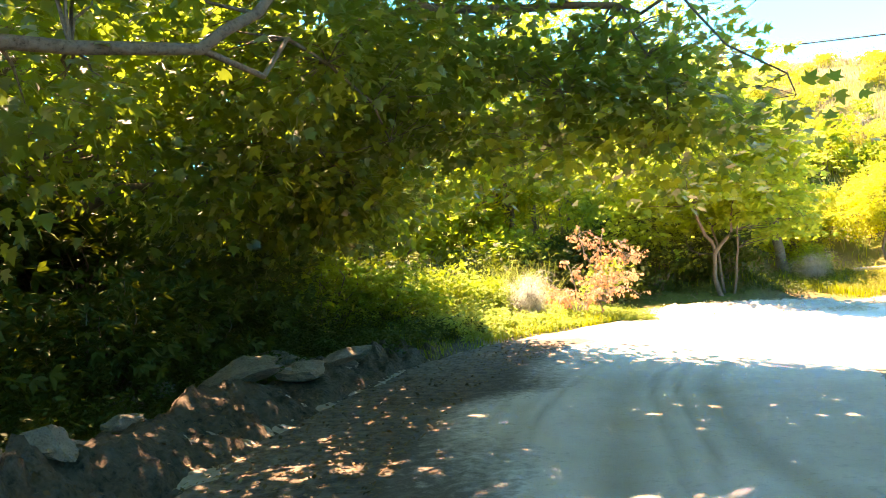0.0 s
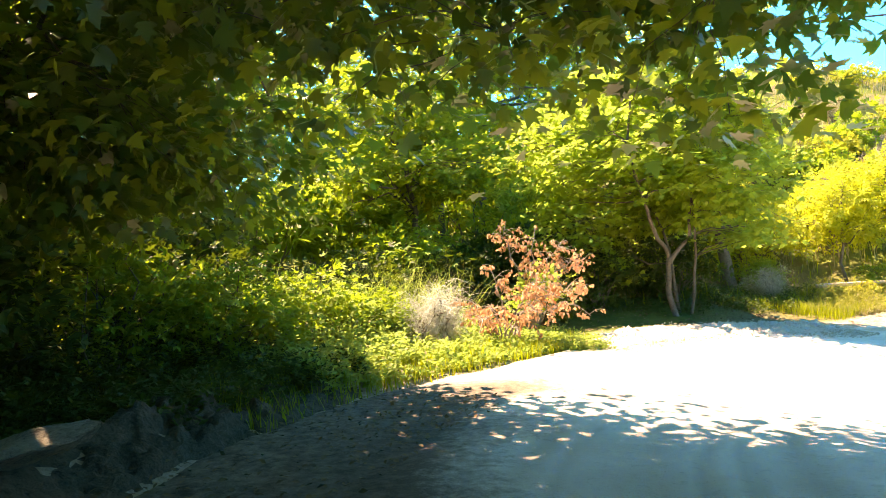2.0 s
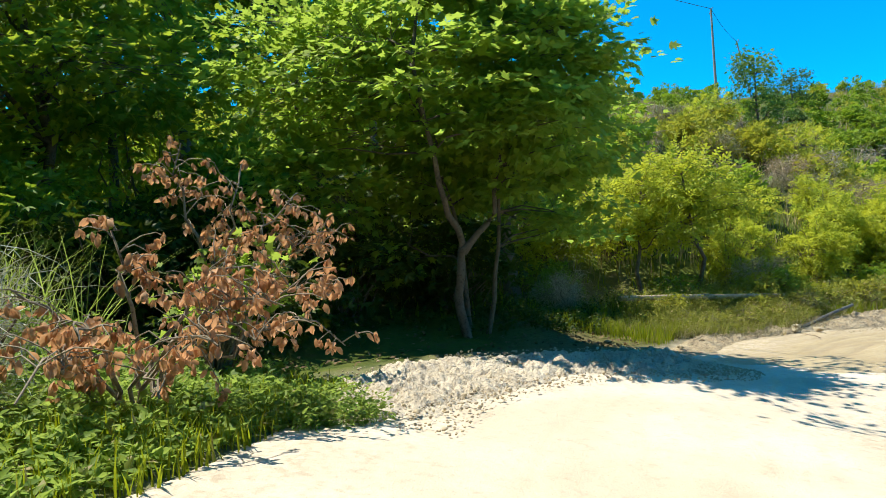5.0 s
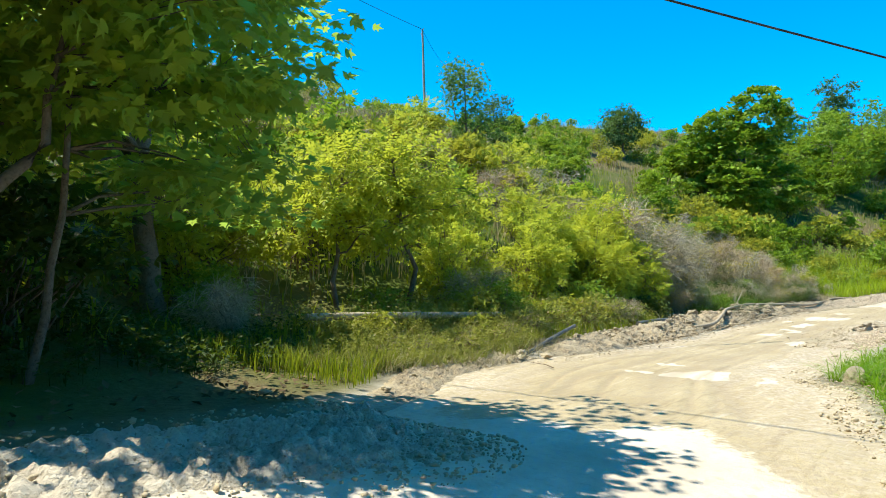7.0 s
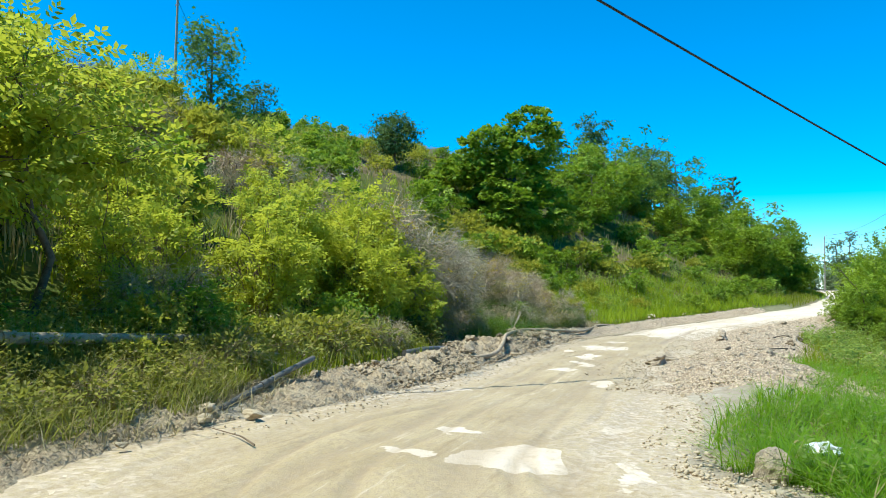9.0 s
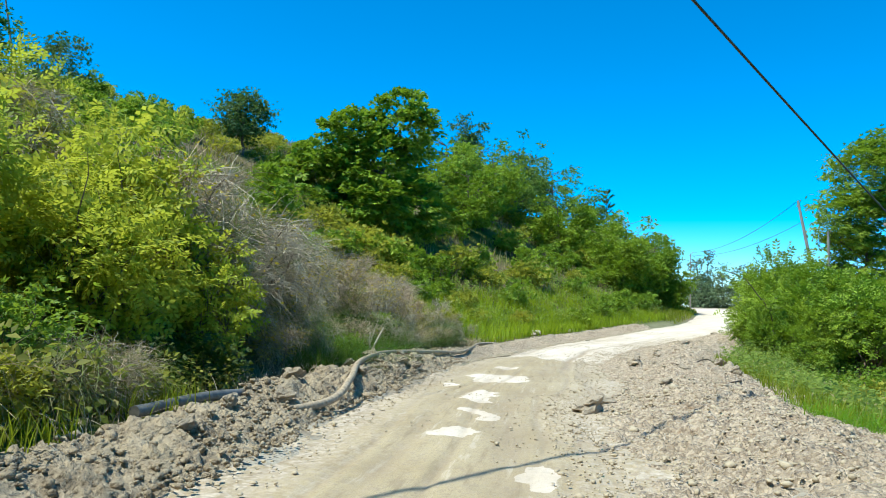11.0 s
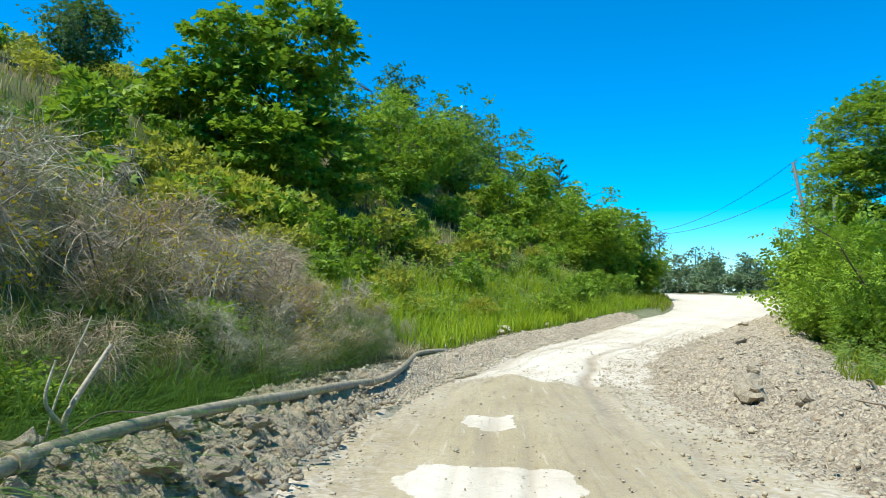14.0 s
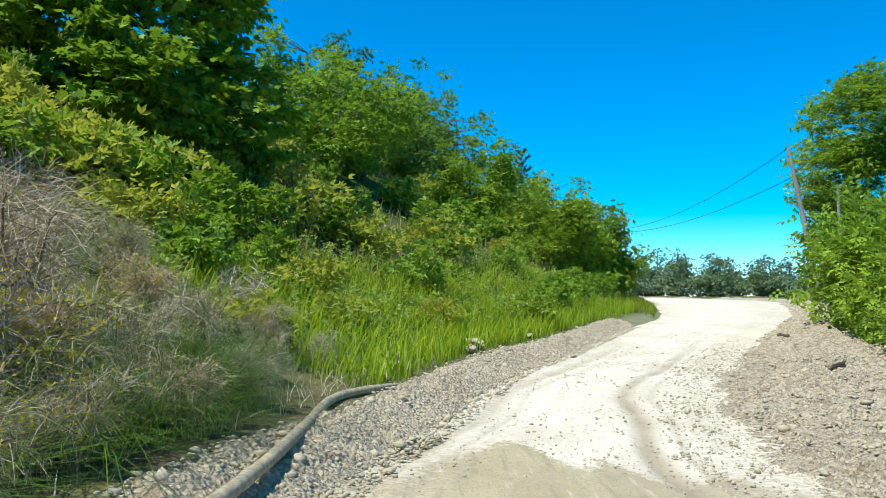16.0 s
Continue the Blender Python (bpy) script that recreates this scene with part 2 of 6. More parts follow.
L_CONIFER = leaf_mat("conifer_needle", (0.046, 0.091, 0.029), (0.135, 0.210, 0.060), (0.182, 0.286, 0.052), 0.25)
L_TALL = leaf_mat("far_leaf", (0.045, 0.095, 0.022), (0.190, 0.290, 0.060), (0.36, 0.52, 0.08), 0.35)
# haze put into the leaf colour: paler and bluer than the near trees
L_FAR = leaf_mat("hazed_leaf", (0.10, 0.155, 0.080), (0.240, 0.300, 0.155), (0.30, 0.39, 0.16), 0.25)
L_GRASS = leaf_mat("grass_blade", (0.100, 0.150, 0.010), (0.235, 0.270, 0.018), (0.45, 0.52, 0.02), 0.4, dry=(0.38, 0.32, 0.16))
L_REED = leaf_mat("reed_blade", (0.120, 0.190, 0.008), (0.360, 0.430, 0.018), (0.56, 0.68, 0.02), 0.4)
L_VERGE = leaf_mat("verge_blade", (0.065, 0.150, 0.006), (0.190, 0.330, 0.014), (0.36, 0.60, 0.02), 0.42, dry=(0.34, 0.28, 0.13))
L_SWITCH = leaf_mat("green_switch", (0.075, 0.100, 0.022), (0.270, 0.300, 0.085), (0.30, 0.34, 0.06), 0.2)
L_HERB = leaf_mat("herb_leaf", (0.050, 0.100, 0.014), (0.290, 0.375, 0.065), (0.50, 0.66, 0.13), 0.42, dry=(0.40, 0.32, 0.16))
L_OLIVE = leaf_mat("olive_weed", (0.060, 0.080, 0.014), (0.290, 0.290, 0.060), (0.48, 0.50, 0.08), 0.38, dry=(0.42, 0.34, 0.18))
L_STRAW = leaf_mat("straw", (0.22, 0.18, 0.09), (0.46, 0.40, 0.23), (0.42, 0.36, 0.18), 0.25)
L_BROOM = leaf_mat("dry_broom", (0.16, 0.120, 0.085), (0.76, 0.62, 0.46), (0.40, 0.32, 0.23), 0.15)
L_PALEBUSH = leaf_mat("grey_twig", (0.42, 0.40, 0.33), (0.72, 0.69, 0.60), (0.5, 0.48, 0.40), 0.2)
L_WITHER = leaf_mat("withered_leaf", (0.40, 0.20, 0.105), (0.80, 0.50, 0.32), (0.74, 0.40, 0.20), 0.42, 0.7)
L_FLOWER = leaf_mat("broom_flower", (0.60, 0.46, 0.01), (0.80, 0.62, 0.02), (0.6, 0.5, 0.02), 0.3)
L_LITTER = leaf_mat("leaf_litter", (0.10, 0.055, 0.028), (0.26, 0.17, 0.09), (0.2, 0.12, 0.05), 0.15, 0.8)


# ---------------------------------------------------------------- mesh helpers
def mesh_from(name, verts, faces, material, smooth=False):
    """verts (n, 3), faces: list of (count, array of that many columns)."""
    me = bpy.data.meshes.new(name)
    verts = np.asarray(verts, dtype=np.float32)
    loops = np.concatenate([np.asarray(f, dtype=np.int32).ravel() for f in faces])
    totals = np.concatenate([np.full(len(f), np.asarray(f).shape[1], dtype=np.int32) for f in faces])
    starts = np.concatenate(([0], np.cumsum(totals)[:-1])).astype(np.int32)
    me.vertices.add(len(verts))
    me.vertices.foreach_set("co", verts.ravel())
    me.loops.add(len(loops))
    me.loops.foreach_set("vertex_index", loops)
    me.polygons.add(len(totals))
    me.polygons.foreach_set("loop_start", starts)
    me.polygons.foreach_set("loop_total", totals)
    if smooth:
        me.polygons.foreach_set("use_smooth", np.ones(len(totals), dtype=bool))
    me.update(calc_edges=True)
    me.materials.append(material)
    return me


def put(name, me, parent=None, label="", **tags):
    ob = new(name, me)
    if parent:
        ob.parent = parent
    return tagged(ob, label, **tags)


def part(name, bm, material, parent, label=""):
    me = bpy.data.meshes.new(name)
    bm.to_mesh(me)
    bm.free()
    me.materials.append(material)
    return put(name, me, parent, label)


def thing(name, label, category, at=(0, 0, 0), group="", turn=0.0):
    ob = new(name)
    ob.empty_display_size = 0.2
    ob.location = at
    ob.rotation_euler = (0, 0, turn)
    return tagged(ob, label, category, group)


class Soup:
    """Collects pieces of mesh."""

    def __init__(self):
        self.v, self.f, self.n = [], {}, 0

    def add(self, verts, faces):
        faces = np.asarray(faces)
        self.f.setdefault(faces.shape[1], []).append(faces + self.n)
        self.v.append(np.asarray(verts))
        self.n += len(verts)

    def mesh(self, name, material, smooth=False):
        return mesh_from(name, np.concatenate(self.v), [np.concatenate(x) for x in self.f.values()], material, smooth)


def tube(soup, pts, radii, sides=6, cap=True):
    pts, radii = np.asarray(pts, float), np.asarray(radii, float)
    tang = np.gradient(pts, axis=0)
    tang /= np.linalg.norm(tang, axis=1)[:, None] + 1e-9
    ref = np.where(np.abs(tang[:, 2:3]) > 0.9, np.array([[1.0, 0, 0]]), np.array([[0, 0, 1.0]]))
    u = np.cross(tang, ref)
    u /= np.linalg.norm(u, axis=1)[:, None] + 1e-9
    w = np.cross(tang, u)
    a = np.arange(sides) * 2 * np.pi / sides
    ring = pts[:, None] + radii[:, None, None] * (np.cos(a)[None, :, None] * u[:, None] + np.sin(a)[None, :, None] * w[:, None])
    n = len(pts)
    i, j = np.meshgrid(np.arange(n - 1), np.arange(sides), indexing="ij")
    k = (j + 1) % sides
    faces = np.stack([i * sides + j, i * sides + k, (i + 1) * sides + k, (i + 1) * sides + j], -1).reshape(-1, 4)
    soup.add(ring.reshape(-1, 3), faces)
    if cap:
        base = soup.n - n * sides
        for off in (0, (n - 1) * sides):
            centre = pts[0] if off == 0 else pts[-1]
            vv = np.concatenate([ring.reshape(-1, 3)[off:off + sides], centre[None]])
            soup.add(vv, np.stack([np.arange(sides), (np.arange(sides) + 1) % sides, np.full(sides, sides)], -1))


def arc(a, b, sag=0.0, n=6, wob=0.0, rng=None):
    t = np.linspace(0, 1, n)[:, None]
    p = np.asarray(a) * (1 - t) + np.asarray(b) * t
    p[:, 2] += sag * 4 * (t * (1 - t))[:, 0]
    if wob and rng is not None:
        p[1:-1] += rng.normal(0, wob, (n - 2, 3))
    return p


# leaf templates: y along the blade, x across, z out of it
def t_simple(width=0.42):
    v = [(0, 0, 0), (-width / 2, 0.45, 0.06), (0, 1, -0.05), (width / 2, 0.45, 0.06)]
    return np.array(v), np.array([(0, 3, 2), (0, 2, 1)])


def t_lobed():
    pts = [(0, 0), (0.30, 0.02), (0.55, 0.22), (0.30, 0.32), (0.62, 0.66), (0.24, 0.58), (0, 1.05)]
    out = [(x, y) for x, y in pts] + [(-x, y) for x, y in pts[-2:0:-1]]
    v = [(0, 0.33, 0.0)] + [(x, y, -0.16 * (x * x + (y - 0.3) ** 2) + 0.05 * abs(x)) for x, y in out]
    n = len(out)
    return np.array(v), np.array([(0, 1 + i, 1 + (i + 1) % n) for i in range(n)])


def t_pinnate():
    """A feather of seven leaflets on one stalk, as of an acacia."""
    v, f = [], []
    for y, side in ((0.15, 1), (0.2, -1), (0.42, 1), (0.47, -1), (0.68, 1), (0.72, -1), (0.75, 0)):
        ax = np.array([side * 0.9, 0.45 if side else 1.0])
        ax = ax / np.linalg.norm(ax) * 0.34
        px = np.array([-ax[1], ax[0]]) * 0.26
        o = np.array([0, y])
        k = len(v)
        for q, z in ((o, 0), (o + ax * 0.5 + px, -0.02), (o + ax, -0.09), (o + ax * 0.5 - px, -0.02)):
            v.append((q[0], q[1], z - 0.12 * y * y))
        f.append((k, k + 3, k + 2))
        f.append((k, k + 2, k + 1))
    return np.array(v), np.array(f)


def t_spray():
    """Three small leaves on a tip."""
    v, f = [], []
    for ang in (-0.9, 0.0, 0.85):
        c, s = math.cos(ang), math.sin(ang)
        k = len(v)
        for x, y, z in ((0, 0.0, 0), (-0.17, 0.4, 0.05), (0, 0.8, -0.1), (0.17, 0.4, 0.05)):
            v.append((x * c + y * s, -x * s + y * c, z))
        f += [(k, k + 3, k + 2), (k, k + 2, k + 1)]
    return np.array(v), np.array(f)


def t_withered():
    v = [(0, 0, 0), (-0.30, 0.32, 0.20), (0.02, 0.38, -0.06), (0.28, 0.26, 0.22), (-0.24, 0.72, 0.30), (0.03, 0.74, 0.04), (0.22, 0.62, 0.28), (-0.06, 0.98, 0.24)]
    f = [(0, 2, 1), (0, 3, 2), (1, 2, 5), (1, 5, 4), (2, 3, 6), (2, 6, 5), (4, 5, 7), (5, 6, 7)]
    return np.array(v), np.array(f)


def leaves(soup, rng, pos, axis, size, template, tilt=0.6, flat=1.0):
    """Leaves at pos pointing along axis (n, 3), faces mostly upward."""
    tv, tf = template
    n = len(pos)
    ax = axis + rng.normal(0, 0.35, (n, 3))
    ax /= np.linalg.norm(ax, axis=1)[:, None] + 1e-9
    up = np.array([0, 0, flat])[None] + rng.normal(0, tilt, (n, 3))
    side = np.cross(ax, up)
    side /= np.linalg.norm(side, axis=1)[:, None] + 1e-9
    nor = np.cross(side, ax)
    s = size * rng.uniform(0.65, 1.25, n)
    v = pos[:, None] + s[:, None, None] * (tv[None, :, 0:1] * side[:, None] + tv[None, :, 1:2] * ax[:, None] + tv[None, :, 2:3] * nor[:, None])
    f = tf[None] + (np.arange(n) * len(tv))[:, None, None]
    soup.add(v.reshape(-1, 3), f.reshape(-1, tf.shape[1]))


def clumps_in(rng, lobes, count, shell=0.55):
    """Clump centres in a union of ellipsoids (centre, radii), more of them near the outside."""
    vol = np.array([r[0] * r[1] * r[2] for _, r in lobes]) ** 0.8
    which = rng.choice(len(lobes), count, p=vol / vol.sum())
    d = rng.normal(0, 1, (count, 3))
    d /= np.linalg.norm(d, axis=1)[:, None]
    rad = shell + (1 - shell) * rng.random(count) ** 0.6
    rad *= rng.uniform(0.75, 1.08, count)
    c = np.array([lobes[k][0] for k in which]) + d * rad[:, None] * np.array([lobes[k][1] for k in which])
    return c, d


def crown_leaves(rng, centres, outward, per, clump_r, size, template, droop=0.15, tilt=0.6, squash=0.5):
    soup = Soup()
    n = len(centres) * per
    off = rng.normal(0, 1, (n, 3)) * np.array([1, 1, squash]) * clump_r * 0.6
    pos = np.repeat(centres, per, 0) + off
    ax = np.repeat(outward, per, 0) * 0.7 + off / (clump_r + 1e-6) * 0.5
    ax[:, 2] -= droop
    pos[:, 2] -= droop * np.linalg.norm(off[:, :2], axis=1)
    leaves(soup, rng, pos, ax, size, template, tilt)
    return soup


# ---------------------------------------------------------------- plan of the road
LEFT = [(-2.2, -25), (-2.2, 0), (-2.1, 6), (-0.45, 11.5), (1.95, 14.2), (4.7, 17.15), (8.3, 18.4), (11, 19.6), (14, 21), (17.5, 20.8), (21, 20.6), (26, 20.9),
        (30.5, 20.9), (36.5, 20.7), (40.3, 20.0), (45.8, 18.5), (49.5, 16.9), (56.6, 13.8), (64.5, 10.2), (76, 7.2), (86, 6.2), (100, 11), (108, 25)]
RIGHT = [(4, -25), (3.6, 0), (4.2, 6), (5.6, 9.5), (8.5, 13.2), (11.2, 15.4), (13.5, 15.5), (15.5, 16.2), (18, 16.6), (20.5, 16.6), (25, 16.9), (28.6, 17.0),
         (32, 16.5), (38, 16.2), (41.5, 15.8), (45.5, 14.5), (50.5, 12), (55, 9.5), (64, 4.5), (76, -1), (88, -4.5), (106, 0), (118, 18)]
Z_LEFT = [1.3, 0.3, 0.1, 0.03, -0.16, -0.42, -0.85, -1.1, -1.22, -1.36, -1.5, -1.66, -1.78, -1.95, -2.03, -1.97, -1.87, -1.7, -1.42, -1.04, -0.8, -0.75, -1.0]
Z_RIGHT = [1.0, 0.0, -0.3, -0.55, -0.9, -1.05, -1.2, -1.25, -1.3, -1.42, -1.55, -1.68, -1.8, -1.96, -2.03, -1.95, -1.82, -1.62, -1.36, -1.0, -0.75, -0.75, -1.0]
RUBBLE = [0, 0, 0, 0, 0, 0.2, 0.2, 0.2, 0.2, 0.35, 2.0, 2.5, 2.5, 3.0, 3.2, 3.4, 3.0, 2.4, 2.2, 1.7, 1.5, 1.0, 1.0]     # width of the rubble on the outer side
BERM = [0.3, 0.35, 0.38, 0.15, 0.05, 0.05, 0.03, 0.0, 0.02, 0.04, 0.10, 0.19, 0.21, 0.10, 0.05, 0.07, 0.07, 0.08, 0.05, 0.04, 0, 0, 0]  # spoil heap on the hill side
STEEP = [0.60, 0.60, 0.60, 0.55, 0.5, 0.45, 0.5, 0.6, 0.78, 0.9, 0.98, 1.05, 1.05, 1, 1, 1, 1, 1, 1, 1, 1, 1, 1]
FALL = [0.2, 0.2, 0.1, 0.1, 0.1, 0.1, 0.0, 0.0, 0.0, 0.1, 0.4, 0.9, 1.4, 1.8, 2.0, 2.0, 1.6, 0.8, -0.2, -1.0, -0.6, 0, 0]          # how far the ground drops beyond the rubble


def spline(values, per=24):
    p = np.asarray(values, float)
    p = p.reshape(len(p), -1)
    d = np.gradient(p, axis=0)
    t = (np.arange(per) / per)[None, :, None]
    h = ((2 * t**3 - 3 * t**2 + 1) * p[:-1, None] + (t**3 - 2 * t**2 + t) * d[:-1, None] + (-2 * t**3 + 3 * t**2) * p[1:, None] + (t**3 - t**2) * d[1:, None])
    return np.concatenate([h.reshape(-1, p.shape[1]), p[-1:]])


S_L, S_R = spline(LEFT), spline(RIGHT)
S_ZL, S_ZR, S_RUB, S_BERM, S_STEEP, S_FALL = (spline(v)[:, 0] for v in (Z_LEFT, Z_RIGHT, RUBBLE, BERM, STEEP, FALL))
S_C = (S_L + S_R) / 2
S_T = np.gradient(S_C, axis=0)
S_STEP = np.linalg.norm(S_T, axis=1)
S_T /= S_STEP[:, None]
S_N = np.stack([-S_T[:, 1], S_T[:, 0]], -1)              # towards the hill
S_W = ((S_L - S_R) * S_N).sum(1) / 2


def lattice(x, y, seed):
    h = (x.astype(np.int64) * 374761393 + y.astype(np.int64) * 668265263 + seed * 1442695041) & 0xFFFFFFFF
    h = ((h ^ (h >> 13)) * 1274126177) & 0xFFFFFFFF
    return ((h ^ (h >> 16)) & 0xFFFF) / 65535.0


def vnoise(x, y, seed=0):
    xi, yi = np.floor(x), np.floor(y)
    fx, fy = x - xi, y - yi
    fx, fy = fx * fx * (3 - 2 * fx), fy * fy * (3 - 2 * fy)
    a, b = lattice(xi, yi, seed), lattice(xi + 1, yi, seed)
    c, d = lattice(xi, yi + 1, seed), lattice(xi + 1, yi + 1, seed)
    return (a * (1 - fx) + b * fx) * (1 - fy) + (c * (1 - fx) + d * fx) * fy - 0.5


def fbm(x, y, octaves=4, seed=0):
    r = 0
    for o in range(octaves):
        r = r + vnoise(x * 2**o, y * 2**o, seed + o) / 2**o
    return r


def clods(x, y, cell, seed=0):
    """Height of packed clods about one cell wide: rounded tops at uneven levels, gaps between."""
    gx, gy = x / cell, y / cell
    ix, iy = np.floor(gx), np.floor(gy)
    best, top = np.full(np.shape(gx), 9.0), np.zeros(np.shape(gx))
    for a in (-1, 0, 1):
        for b in (-1, 0, 1):
            cx, cy = ix + a, iy + b
            d = np.hypot(cx + lattice(cx, cy, seed) - gx, cy + lattice(cx, cy, seed + 1) - gy)
            near = d < best
            best, top = np.where(near, d, best), np.where(near, lattice(cx, cy, seed + 2), top)
    return top * np.sqrt(np.clip(1 - (best / 0.85) ** 2, 0, 1))


HILL_D = [0, 3, 6, 10, 14, 22, 36, 50, 80, 200, 900]
HILL_Z = [0, 0.7, 2.1, 4.3, 6.9, 10.4, 15.0, 17.5, 18, 6, 0]


def locate(x, y):
    """Station (float) and signed distance from the middle of the road, the hill's side positive."""
    x, y = np.asarray(x, float).ravel(), np.asarray(y, float).ravel()
    idx = np.empty(len(x), int)
    for k in range(0, len(x), 20000):
        d = (x[k:k + 20000, None] - S_C[None, :, 0]) ** 2 + (y[k:k + 20000, None] - S_C[None, :, 1]) ** 2
        idx[k:k + 20000] = d.argmin(1)
    dx, dy = x - S_C[idx, 0], y - S_C[idx, 1]
    along = dx * S_T[idx, 0] + dy * S_T[idx, 1]
    st = np.clip(idx + np.clip(along / S_STEP[idx], -0.6, 0.6), 0, len(S_C) - 1)
    cross = -dx * S_T[idx, 1] + dy * S_T[idx, 0]
    dist = np.hypot(dx, dy)
    return st, np.where(cross >= 0, 1, -1) * np.where(np.abs(along) > 2, dist, np.abs(cross))


def at_station(arr, st):
    return np.interp(st, np.arange(len(arr)), arr)


def height(x, y, detail=True):
    shape = np.shape(x)
    x, y = np.asarray(x, float).ravel(), np.asarray(y, float).ravel()
    st, u = locate(x, y)
    w, zl, zr = at_station(S_W, st), at_station(S_ZL, st), at_station(S_ZR, st)
    rub, berm, steep, fall = (at_station(a, st) for a in (S_RUB, S_BERM, S_STEEP, S_FALL))
    f = np.clip((u / w + 1) / 2, 0, 1)
    z = zr * (1 - f) + zl * f
    dl, dr = np.maximum(u - w, 0), np.maximum(-u - w, 0)
    # hill side: spoil heap, shallow ditch, slope
    lump = 0.75 + 0.9 * vnoise(x * 0.8, y * 0.8, 3) if detail else 1.0
    heap = berm * lump * np.exp(-((dl - 0.58) / 0.40) ** 2)
    z = z + np.where(dl > 0, heap - 0.34 * np.clip(berm * 4, 0, 1) * np.exp(-((dl - 1.75) / 0.55) ** 2), 0)
    z = z + steep * np.interp(dl, HILL_D, HILL_Z)
    # outer side: rubble and fall
    hump = 0.24 * np.clip(rub / 1.5, 0, 1) * np.exp(-((dr - rub * 0.55) / (0.3 * rub + 0.25)) ** 2)
    z = z + np.where(dr > 0, hump, 0)
    t = np.clip((dr - rub) / 6.0, 0, 1)
    z = z - fall * t * t * (3 - 2 * t)
    # the hump that the long pipe lies on
    z = z + 0.40 * np.exp(-((y - 23.1) / 0.6) ** 2) * np.clip((x - 12.0) / 1.0, 0, 1) * np.clip((18.9 - x) / 1.0, 0, 1)
    away = np.clip((np.maximum(dl - 1.5, dr - rub) / 3.0), 0, 1)
    if detail:
        z = z + away * (0.5 * fbm(x * 0.22, y * 0.22, 3, 11) + 0.10 * fbm(x * 1.5, y * 1.5, 2, 17))
        rough = np.clip(heap / 0.08, 0, 1) * (dl > 0) + np.clip(hump / 0.12, 0, 1) * (dr > 0)
        z = z + rough * (0.22 * np.abs(fbm(x * 2.3, y * 2.3, 3, 5)) - 0.03)
    return z.reshape(shape)


def gz(x, y):
    return float(height(np.array([x]), np.array([y]))[0])


# ---------------------------------------------------------------- ground and road
def graded(stops):
    out = []
    for (a, step), (b, _) in zip(stops[:-1], stops[1:]):
        out.append(np.arange(a, b, step))
    return np.concatenate(out + [[stops[-1][0]]])


def build_ground():
    gx = graded([(-1500, 200), (-300, 40), (-60, 6), (-18, 1.0), (-6, 0.24), (52, 0.4), (90, 1.2), (130, 8), (300, 60), (1500, 1)])
    gy = graded([(-1500, 200), (-300, 40), (-60, 5), (-20, 1.5), (1, 0.3), (11, 0.22), (26, 0.6), (50, 1.5), (90, 8), (300, 60), (1500, 1)])
    X, Y = np.meshgrid(gx, gy, indexing="ij")
    Z = height(X, Y)
    far = np.clip((np.hypot(X - 30, Y - 20) - 150) / 300, 0, 1)
    Z = Z * (1 - far) + far * -12.0
    st, u = locate(X, Y)
    w, rub, berm = at_station(S_W, st), at_station(S_RUB, st), at_station(S_BERM, st)
    inside = np.clip((w - 0.3 - np.abs(u)) / 0.25, 0, 1)
    Z = Z - 0.10 * inside.reshape(X.shape)
    dl, dr = u - w, -u - w
    bare = np.where(u > 0, np.clip((1.0 - dl) * 2.5, 0, 1) * np.clip(berm * 6 + np.clip((st - 130) / 10, 0, 1) * np.clip((250 - st) / 20, 0, 1), 0, 1), np.clip((rub + 0.5 - dr) * 1.5, 0, 1))
    n, m = X.shape
    i, j = np.meshgrid(np.arange(n - 1), np.arange(m - 1), indexing="ij")
    faces = np.stack([i * m + j, (i + 1) * m + j, (i + 1) * m + j + 1, i * m + j + 1], -1).reshape(-1, 4)
    me = mesh_from("ground", np.stack([X, Y, Z], -1).reshape(-1, 3), [faces], M_GROUND, True)
    at = me.attributes.new("bare", "FLOAT", "POINT")
    at.data.foreach_set("value", bare.astype(np.float32).ravel())
    put("ground", me, label="hillside of dry soil with grass and bare earth", category="ground", kind="structure")


